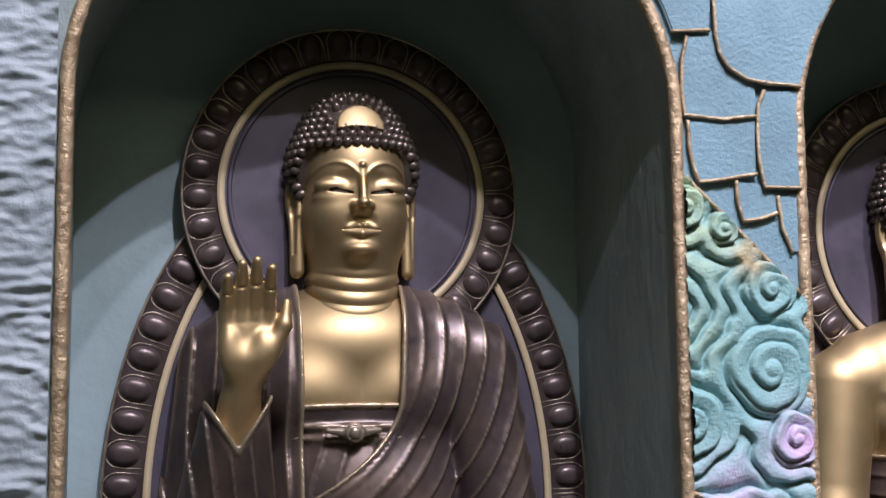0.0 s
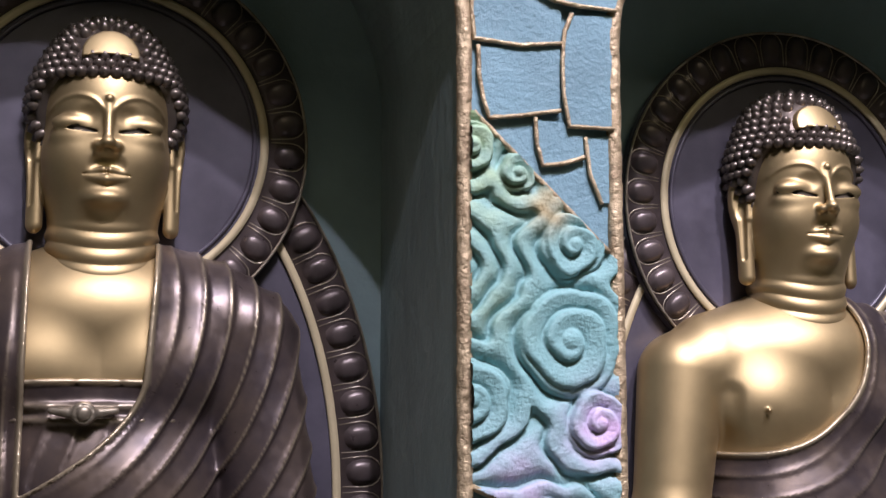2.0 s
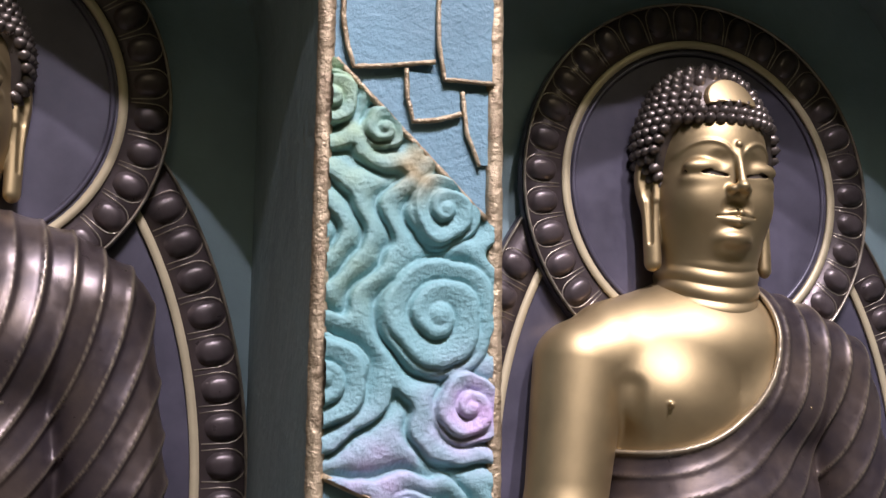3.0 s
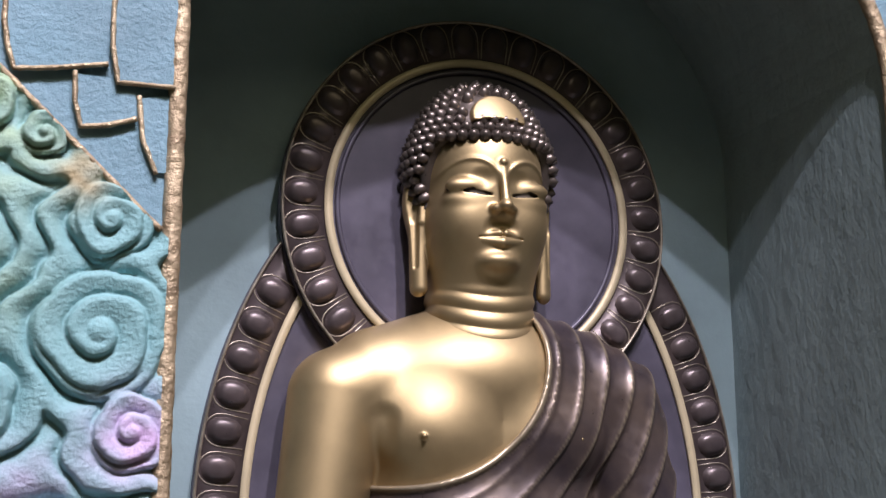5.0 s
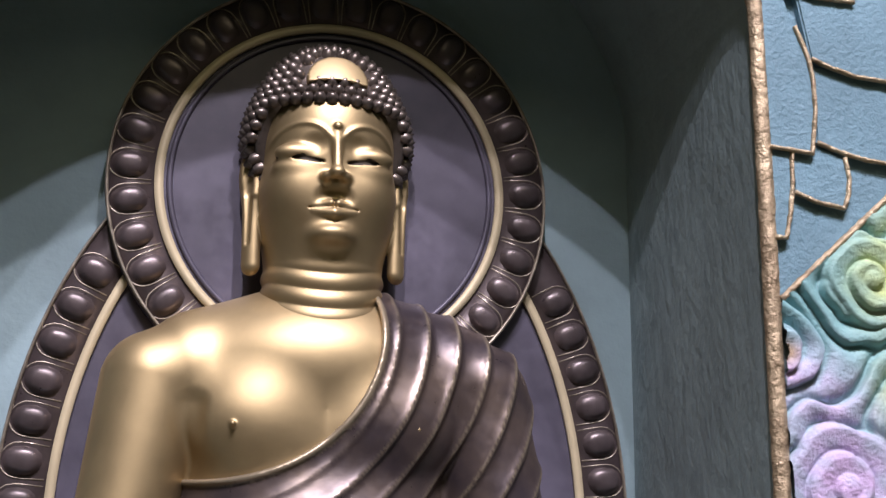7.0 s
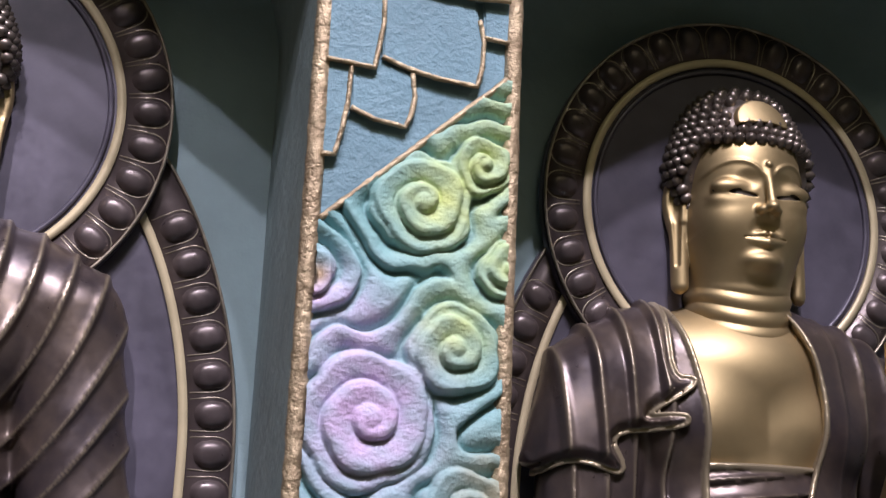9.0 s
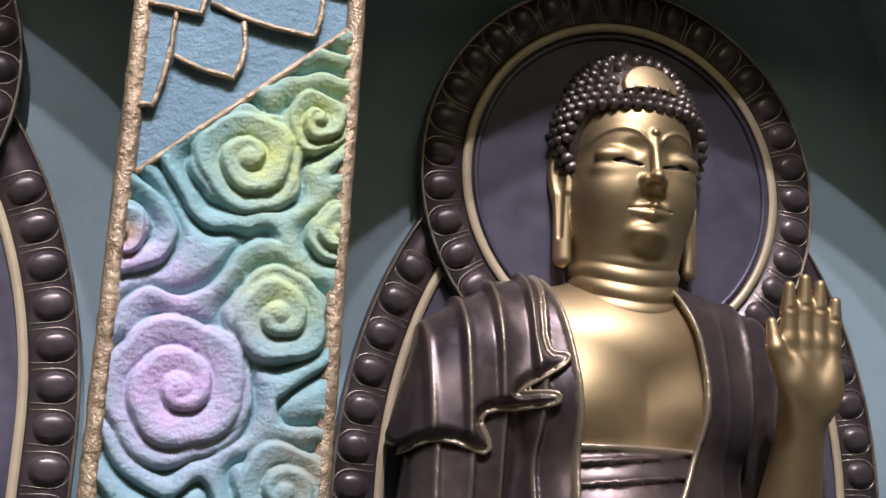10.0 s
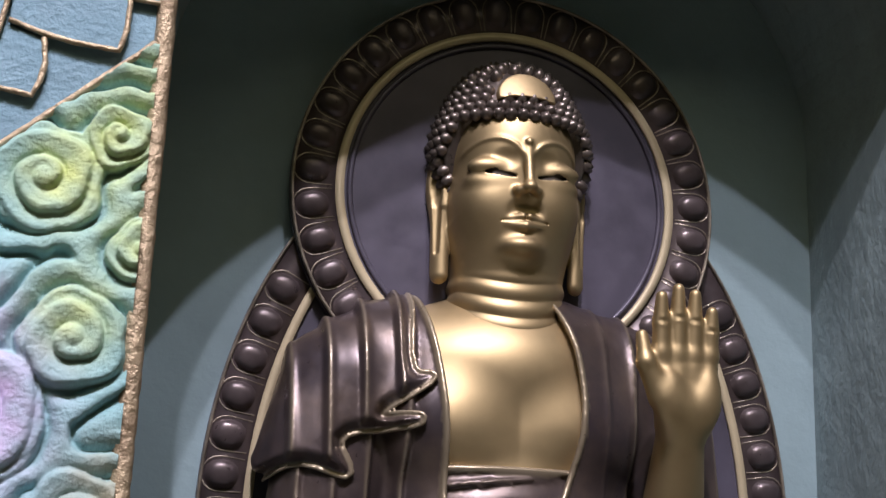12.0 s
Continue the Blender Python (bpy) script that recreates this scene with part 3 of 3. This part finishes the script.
def within(outline, x, z):
    """Signed distance to an outline of (x, z), below zero inside."""
    best, inside = None, None
    for (ax, az), (bx, bz) in zip(outline, outline[1:] + outline[:1]):
        ex, ez = bx - ax, bz - az
        t = np.clip(((x - ax) * ex + (z - az) * ez) / (ex * ex + ez * ez), 0, 1)
        d = (x - ax - ex * t) ** 2 + (z - az - ez * t) ** 2
        crossed = ((az > z) != (bz > z)) & (x < ax + (z - az) * ex / (ez if ez else 1e-9))
        best = d if best is None else np.minimum(best, d)
        inside = crossed if inside is None else inside ^ crossed
    return np.where(inside, -np.sqrt(best), np.sqrt(best))


def cape_region(p):
    """The draped end over the upper arm, with a folded lower edge."""
    x, y, z = p
    return np.maximum(within(CAPE, x, z) - 0.004, y - 0.07)


def cape_folds(p):
    x, y, z = p
    u = -x / 0.048 - 0.5 * z + 0.2
    return 0.011 * pleat(u) + 0.014 * smooth01(-z, 0.28, 0.45), 0.7 * ridge(u)


HAND_3 = (0.192, -0.195, -0.395)
statue("buddha_statue", (2.703, 2.186, 1.952), 1.0, "seated gilded bronze statue in an open draped robe, palm raised", [
    (torso, (-0.35, -0.16, -0.62), (0.35, 0.14, -0.21), STEP, SKIN),
    (hemmed(covered, band_region(-0.462), lambda p: (0.007 * pleat((-p[2] + 0.12 * p[0]) / 0.03), 0.6 * ridge((-p[2] + 0.12 * p[0]) / 0.03)), 0.006), (-0.16, -0.2, -0.70), (0.14, 0.1, -0.43), 0.005, ROBE),
    (hemmed(covered, gown_region, gown_folds, 0.013), LO, HI, STEP, ROBE),
    (hemmed(covered, cape_region, cape_folds, 0.020, 0.0028), (-0.42, -0.25, -0.60), (-0.09, 0.13, -0.21), 0.0032, ROBE),
    (lambda p: raised(p, HAND_3, -1, 0.004, (0.205, -0.10, -0.58)), (0.10, -0.28, -0.66), (0.29, -0.02, -0.19), 0.0034, SKIN),
], HEAD_PARTS)

# ---- halos ----


def petal_mesh(wide, long):
    """A lotus petal in relief: a rounded boss inside a raised line that is open at the foot. x across, z outward, y to the front."""
    v, f = [], []
    rings, around = 4, 12
    a, b = wide * 0.39, long * 0.45
    v.append((0, -0.0125, 0))
    for r in range(1, rings + 1):
        q = r / rings
        for k in range(around):
            w = 2 * math.pi * k / around
            cx, cz = math.cos(w), math.sin(w)
            v.append((a * q * math.copysign(abs(cx) ** 0.85, cx), 0.001 - 0.0135 * math.sqrt(max(0, 1 - q ** 2.6)), b * q * math.copysign(abs(cz) ** 0.85, cz)))
    f += [(0, 1 + k, 1 + (k + 1) % around) for k in range(around)]
    f += [(1 + (r - 1) * around + k, 1 + r * around + k, 1 + r * around + (k + 1) % around, 1 + (r - 1) * around + (k + 1) % around) for r in range(1, rings) for k in range(around)]
    nb = len(f)
    path = [(-wide * 0.40, 0, -long * 0.5), (-wide * 0.43, 0, -long * 0.05)]
    for k in range(9):
        w = math.pi - math.pi * k / 8
        path.append((wide * 0.43 * math.cos(w), 0, long * 0.10 + long * 0.38 * math.sin(w)))
    path += [(wide * 0.43, 0, -long * 0.05), (wide * 0.40, 0, -long * 0.5)]
    tv, tf = tube(path, 0.0015, 5, 2.2)
    v2, f2 = joined([(v, f), (tv, tf)])
    return mesh_of("petal", v2, f2, [M_PETAL, M_LINE], [0] * nb + [1] * (len(f2) - nb))


def disc_bm(outline, y0, y1):
    return solid(outline, y0, y1, 0.004)


def band(pts_in, pts_out, y0, y1):
    """A flat band between two outlines of equal length."""
    n = len(pts_in)
    v = [(x, y, z) for pts in (pts_in, pts_out) for y in (y0, y1) for x, z in pts]
    f = []
    for i in range(n - 1):
        a, b, c, d = i, n + i, 2 * n + i, 3 * n + i
        f += [(a, a + 1, c + 1, c), (a, b, b + 1, a + 1), (c, c + 1, d + 1, d), (b, d, d + 1, b + 1)]
    return v, f


def halo(cx, cz, r_gold, r_out, tall_x, body_gold, body_out, body_z, body_b, low):
    """A round head halo before a tall body halo, both edged with lotus petals."""
    root = new("halo")
    tagged(root, "dark bronze double halo edged with lotus petals and pale gold bands", "halo")
    # tall one
    y = 2.232

    def tall(a, n=60, grow=0.0):
        pts = []
        for k in range(n + 1):
            w = math.pi * (1 - k / n)
            pts.append((tall_x + a * math.cos(w), body_z + (body_b + a - body_gold) * math.sin(w)))
        return pts

    def with_feet(pts):
        return [(pts[0][0], low)] + pts + [(pts[-1][0], low)]

    part("body_disc", disc_bm(with_feet(tall(body_out)), y, BACK), M_DISC, root)
    part("gold_band", mesh_of("gold_band", *band(with_feet(tall(body_gold - 0.0065)), with_feet(tall(body_gold + 0.0065)), y - 0.006, y), [M_BAND]), None, root, "pale gold band")
    part("petal_ring", mesh_of("petal_ring", *band(with_feet(tall(body_gold + 0.004)), with_feet(tall(body_out - 0.002)), y - 0.002, y), [M_PETAL]), None, root)
    rim = with_feet(tall(body_out - 0.003, 90))
    part("rim", mesh_of("rim", *tube([(x, y - 0.003, z) for x, z in rim], 0.0026, 6, 1.5), [M_LINE]), None, root, "rubbed gilded rim line")
    mid = (body_gold + 0.008 + body_out) / 2
    long = body_out - body_gold - 0.012
    line = with_feet(tall(mid, 200))
    me = petal_mesh(0.0555, long)
    run, nxt = 0.0, 0.02
    for (ax, az), (bx, bz) in zip(line, line[1:]):
        seg = math.hypot(bx - ax, bz - az)
        while nxt <= run + seg:
            q = (nxt - run) / seg
            px, pz = ax + (bx - ax) * q, az + (bz - az) * q
            if math.hypot(px - cx, pz - cz) > r_out + 0.012 and pz > low + 0.03:
                ob = part("petal", me, None, root)
                ob.matrix_local = Matrix.Translation((px, y, pz)) @ Matrix.Rotation(math.atan2(-(az - bz), bx - ax) * -1, 4, "Y")
            nxt += 0.0555
        run += seg
    # round one
    y = 2.212

    def circle(r, n=96):
        return [(cx + r * math.sin(2 * math.pi * k / n), cz + r * math.cos(2 * math.pi * k / n)) for k in range(n + 1)]

    part("head_disc", disc_bm(circle(r_out)[:-1], y, 2.231), M_DISC, root)
    part("gold_band", mesh_of("gold_band", *band(circle(r_gold - 0.0065), circle(r_gold + 0.0065), y - 0.006, y), [M_BAND]), None, root, "pale gold band")
    part("rim", mesh_of("rim", *tube([(x, y - 0.003, z) for x, z in circle(r_out - 0.003)[:-1]], 0.0026, 6, 1.5, closed=True), [M_LINE]), None, root, "rubbed gilded rim line")
    part("petal_ring", mesh_of("petal_ring", *band(circle(r_gold + 0.004), circle(r_out - 0.002), y - 0.002, y), [M_PETAL]), None, root)
    part("inner_rim", mesh_of("rim", *tube([(x, y - 0.001, z) for x, z in circle(r_gold - 0.015)[:-1]], 0.0045, 6, closed=True), [M_DISC]), None, root)
    long = r_out - r_gold - 0.012
    mid = (r_out + r_gold + 0.008) / 2
    n = round(2 * math.pi * mid / 0.0535)
    me = petal_mesh(2 * math.pi * mid / n, long)
    for k in range(n):
        w = 2 * math.pi * (k + 0.5) / n
        ob = part("petal", me, None, root)
        ob.matrix_local = Matrix.Translation((cx + mid * math.sin(w), y, cz + mid * math.cos(w))) @ Matrix.Rotation(w, 4, "Y")
    return root


halo(0.286, 1.986, 0.238, 0.309, 0.291, 0.361, 0.439, 1.43, 0.585, SILL)
halo(1.479, 1.938, 0.253, 0.328, 1.487, 0.375, 0.450, 1.45, 0.55, SILL)
halo(2.708, 1.905, 0.257, 0.329, 2.723, 0.370, 0.440, 1.42, 0.54, SILL)

# ---- relief panels on the piers ----


def chisel(X, Z):
    """Short sideways tool strokes in wet stucco."""
    out = np.zeros_like(X)
    for i in range(X.shape[0]):
        for j in range(X.shape[1]):
            x, z = X[i, j], Z[i, j]
            w = noise.noise((x * 7, 0.3, z * 7)) * 0.03
            a = noise.noise((x * 24, 1.7, (z + w) * 74))
            b = noise.noise((x * 60, 4.1, z * 110))
            out[i, j] = 0.0080 * max(0.0, 0.50 + a) ** 1.5 + 0.0030 * b
    return out


ob = panel_grid("stucco_face", -0.62, -0.214, 1.25, 2.5, 0.0032, chisel, M_WALL)
tagged(ob, "pale blue hand-chiselled stucco wall face", "wall", kind="structure")


def cloud_height(swirls, bands=0.030):
    """Layered plaster clouds: scalloped spiral plates over flowing bands, each with a full lip and a drop behind it."""
    def height(X, Z):
        wx = X + 0.006 * np.sin(Z * 47 + X * 23) + 0.002 * np.sin(Z * 117)
        wz = Z + 0.006 * np.sin(X * 53 + 1) + 0.002 * np.sin(X * 131 + Z * 40)
        U = np.full(X.shape, 1.0)
        inner = np.zeros(X.shape)
        for k, (cx, cz, R, turn) in enumerate(swirls):
            dx, dz = wx - cx, wz - cz
            rho = np.hypot(dx, dz) * (1 - 0.09 * (np.abs(np.sin(2.5 * np.arctan2(dz, dx) + math.pi * (k % 3))) - 0.6))
            U = np.minimum(U, rho - R) if k == 0 else su(U, rho - R, 0.016)
            dx, dz = X - cx, Z - cz
            r, th = np.hypot(dx, dz), np.arctan2(dz, dx)
            lobes = 0.6 * np.abs(np.sin(2.5 * th + math.pi * (k % 3))) + 0.5 * np.sin(2 * th + 1.7 * k) * np.sin(th + k) - 0.3
            true = r * (1 - 0.15 * lobes * np.clip(r / R, 0, 1) - 0.03 * np.sin(3 * th + k))
            pitch = 0.34 * R + 0.009
            s = true / pitch + turn * th / (2 * math.pi) + 0.3 + 0.21 * k
            f = s - np.floor(s)
            lip = np.where(f < 0.76, 0.25 + 0.75 * (f / 0.76) ** 0.8 - 0.20 * smooth01(f, 0.60, 0.76), 0.80 * (1 - smooth01(f, 0.76, 0.90)) + 0.25 * smooth01(f, 0.90, 1.0))
            h = 0.0150 * lip + 0.008 * (1 - true / R)
            h = np.maximum(h, 0.021 * np.sqrt(np.clip(1 - (r / (0.24 * R + 0.003)) ** 2, 0, 1)))
            edge = np.sqrt(np.clip(1 - np.clip((true / R - 0.86) / 0.14, 0, 1) ** 2, 0, 1))
            inner = np.where(true < R, np.maximum(inner, (h + 0.010) * edge), inner)
        f = U / bands - np.floor(U / bands)
        outer = 0.0165 * np.where(f < 0.76, 0.15 + 0.85 * np.sin(f / 0.76 * math.pi * 0.62) ** 0.9, 0.93 * (1 - smooth01(f, 0.76, 0.92)) + 0.15 * smooth01(f, 0.92, 1.0))
        rough = 0.0006 * np.sin(X * 613 + 3 * np.sin(Z * 311)) * np.sin(Z * 577 + 2 * np.sin(X * 401))
        return 0.80 * np.maximum(inner, outer) + rough + 0.002
    return height


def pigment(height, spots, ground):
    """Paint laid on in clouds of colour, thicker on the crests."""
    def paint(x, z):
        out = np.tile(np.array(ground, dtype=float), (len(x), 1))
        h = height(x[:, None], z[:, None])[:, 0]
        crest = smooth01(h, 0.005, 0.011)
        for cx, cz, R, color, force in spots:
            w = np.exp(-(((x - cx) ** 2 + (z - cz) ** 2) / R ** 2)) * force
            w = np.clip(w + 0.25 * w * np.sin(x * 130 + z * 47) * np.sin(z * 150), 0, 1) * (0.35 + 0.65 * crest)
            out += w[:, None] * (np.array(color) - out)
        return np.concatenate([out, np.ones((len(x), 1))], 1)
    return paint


TEAL, LILAC, LIME, SAGE, OCHRE = (0.20, 0.39, 0.42), (0.64, 0.45, 0.74), (0.54, 0.62, 0.22), (0.31, 0.43, 0.29), (0.48, 0.31, 0.12)


def pier_face(x_left, x_right, left, right, slant, swirls, spots, bands, foot=None):
    """The painted front of a pier: a blue plate above, a slanting gilt line, clouds below."""
    (ax, az), (bx, bz) = slant
    up = lambda x: az + (bz - az) * (x - ax) / (bx - ax)
    half = arch(*left, grow=0.004, steps=60)
    half = [q for q in half[len(half) // 2:] if q[1] < 2.34 and q[1] > max(az, bz) - 0.3][::-1]
    other = arch(*right, grow=0.004, steps=60)
    other = [q for q in other[:len(other) // 2] if q[1] < 2.34 and q[1] > max(az, bz) - 0.3][::-1]
    outline = [(x_left - 0.008, az - 0.004)] + [q for q in half if q[1] > az + 0.02] + [q for q in other if q[1] > bz + 0.02] + [(x_right + 0.008, bz - 0.004)]
    ob = part("panel_plate", solid(outline, FRONT - 0.005, FRONT + 0.002), M_PANEL)
    tagged(ob, "blue painted plaster plate above the slanting gilt line", "panel", kind="structure")
    v, f = tube([(ax + (bx - ax) * k / 40, FRONT - 0.012, az + (bz - az) * k / 40) for k in range(41)], 0.0042, 6, 1.3, wobble=0.35, seed=5)
    tagged(part("gilt_line", mesh_of("gilt_line", v, f, [M_TRIM]), None), "slanting gilded moulding on a painted pier", "trim", kind="structure")
    height = cloud_height(swirls, bands)
    low = lambda x: 0 * x
    if foot:
        low = lambda x: foot[0] + (foot[1] - foot[0]) * (x - x_left) / (x_right - x_left)
        ob = part("panel_plate", solid([(x_left - 0.006, SILL), (x_right + 0.006, SILL), (x_right + 0.006, foot[1]), (x_left - 0.006, foot[0])], FRONT - 0.005, FRONT + 0.002), M_PANEL)
        tagged(ob, "blue painted plaster plate under the cloud relief", "panel", kind="structure")
        n = 40
        v, f = tube([(x_left + (x_right - x_left) * k / n, FRONT - 0.012, foot[0] + (foot[1] - foot[0]) * k / n) for k in range(n + 1)], 0.0042, 6, 1.3, wobble=0.35, seed=6)
        tagged(part("gilt_line", mesh_of("gilt_line", v, f, [M_TRIM]), None), "slanting gilded moulding on a painted pier", "trim", kind="structure")
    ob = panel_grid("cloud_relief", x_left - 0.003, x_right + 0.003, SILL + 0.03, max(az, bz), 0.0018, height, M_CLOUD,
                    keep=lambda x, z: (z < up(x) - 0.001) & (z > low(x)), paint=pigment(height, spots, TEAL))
    return tagged(ob, "painted plaster relief of curling clouds on a pier", "relief", kind="structure")


pier_face(0.735, 0.936, NICHES[0], NICHES[1], ((0.738, 1.958), (0.930, 1.776)),
          [(0.869, 1.655, 0.072, 1), (0.876, 1.783, 0.045, 1), (0.908, 1.547, 0.044, 1), (0.730, 1.578, 0.056, 1), (0.797, 1.877, 0.026, 1), (0.735, 1.912, 0.034, 1), (0.845, 1.40, 0.05, -1), (0.745, 1.40, 0.04, 1)],
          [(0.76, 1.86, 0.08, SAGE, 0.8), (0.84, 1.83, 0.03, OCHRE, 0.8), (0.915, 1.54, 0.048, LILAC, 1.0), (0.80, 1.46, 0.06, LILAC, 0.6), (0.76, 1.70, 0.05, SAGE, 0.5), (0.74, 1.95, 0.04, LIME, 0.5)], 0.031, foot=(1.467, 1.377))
pier_face(1.967, 2.185, NICHES[1], NICHES[2], ((1.966, 1.711), (2.184, 1.909)),
          [(2.085, 1.742, 0.060, -1), (2.157, 1.796, 0.036, -1), (2.130, 1.575, 0.054, -1), (2.035, 1.489, 0.078, -1), (2.192, 1.672, 0.036, 1), (1.958, 1.650, 0.030, 1), (2.15, 1.39, 0.05, 1)],
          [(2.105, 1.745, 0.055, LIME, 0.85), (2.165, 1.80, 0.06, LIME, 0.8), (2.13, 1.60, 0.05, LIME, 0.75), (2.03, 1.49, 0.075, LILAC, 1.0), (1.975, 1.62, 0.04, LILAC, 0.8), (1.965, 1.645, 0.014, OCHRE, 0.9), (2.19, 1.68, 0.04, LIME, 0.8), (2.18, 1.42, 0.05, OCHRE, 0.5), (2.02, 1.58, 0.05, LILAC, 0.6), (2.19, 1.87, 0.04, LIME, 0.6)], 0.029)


def scale_plate(outline, proud, gilt):
    """A tile of the scaly field, gilt along the edges from gilt[0] to gilt[1]."""
    proud = 0.002 + 0.5 * proud
    root = part("scale_tile", solid(outline, FRONT - 0.005 - proud, FRONT - 0.003, 0.0025), M_PANEL)
    tagged(root, "blue painted overlapping plaster tile with gilt edge", "tile", group="overlapping tiles on the piers")
    pts = []
    run = outline[gilt[0]:gilt[1] + 1]
    for (ax, az), (bx, bz) in zip(run, run[1:]):
        n = max(2, int(math.hypot(bx - ax, bz - az) / 0.006))
        pts += [(ax + (bx - ax) * k / n, FRONT - 0.006 - proud, az + (bz - az) * k / n) for k in range(n)]
    pts.append((run[-1][0], FRONT - 0.006 - proud, run[-1][1]))
    v, f = tube(pts, 0.0032, 6, 1.2, wobble=0.35, seed=len(pts))
    part("gilt_edge", mesh_of("gilt_edge", v, f, [M_TRIM]), None, root, "thin gilded edge")


scale_plate([(0.796, 2.33), (0.795, 2.249), (0.796, 2.191), (0.802, 2.162), (0.816, 2.139), (0.849, 2.121), (0.89, 2.116), (0.945, 2.115), (0.975, 2.20), (1.03, 2.29), (1.03, 2.33)], 0.020, (0, 7))
scale_plate([(0.668, 2.30), (0.706, 2.235), (0.722, 2.193), (0.787, 2.199), (0.796, 2.30)], 0.016, (2, 3))
scale_plate([(0.747, 2.187), (0.738, 2.152), (0.735, 2.10), (0.739, 2.058), (0.803, 2.054), (0.864, 2.062), (0.868, 2.13), (0.83, 2.16), (0.796, 2.20)], 0.012, (0, 5))
scale_plate([(0.880, 2.105), (0.869, 2.08), (0.865, 2.04), (0.866, 1.991), (0.874, 1.946), (0.939, 1.947), (0.944, 2.111)], 0.014, (0, 5))
scale_plate([(0.745, 2.050), (0.746, 2.01), (0.752, 1.975), (0.760, 1.951), (0.805, 1.957), (0.862, 1.968), (0.866, 2.06)], 0.009, (0, 5))
scale_plate([(0.826, 1.956), (0.828, 1.921), (0.836, 1.891), (0.866, 1.895), (0.897, 1.906), (0.898, 1.951)], 0.006, (0, 4))
scale_plate([(0.899, 1.934), (0.905, 1.883), (0.922, 1.842), (0.937, 1.842), (0.940, 1.942)], 0.004, (0, 2))

scale_plate([(1.959, 2.12), (1.961, 1.904), (2.019, 1.900), (2.027, 1.96), (2.026, 2.0), (2.021, 2.03), (2.005, 2.07), (1.990, 2.12)], 0.015, (1, 6))
scale_plate([(1.962, 2.28), (1.992, 2.125), (2.03, 2.112), (2.09, 2.112), (2.12, 2.14), (2.13, 2.28)], 0.023, (1, 3))
scale_plate([(2.008, 2.12), (2.025, 2.027), (2.045, 2.019), (2.085, 2.009), (2.132, 2.006), (2.183, 2.009), (2.190, 2.20), (2.10, 2.20)], 0.019, (1, 5))
scale_plate([(2.027, 2.02), (2.028, 1.916), (2.055, 1.907), (2.098, 1.898), (2.145, 1.895), (2.151, 1.92), (2.152, 1.953), (2.146, 1.98), (2.137, 2.02)], 0.010, (1, 7))
scale_plate([(2.150, 2.015), (2.153, 1.959), (2.185, 1.957), (2.186, 2.015)], 0.007, (1, 2))
scale_plate([(1.992, 1.906), (1.994, 1.849), (2.023, 1.838), (2.060, 1.833), (2.067, 1.85), (2.070, 1.872), (2.066, 1.90), (2.03, 1.912)], 0.007, (1, 6))
scale_plate([(1.960, 1.904), (1.962, 1.788), (1.978, 1.789), (1.985, 1.82), (1.990, 1.855), (1.992, 1.902)], 0.010, (1, 5))
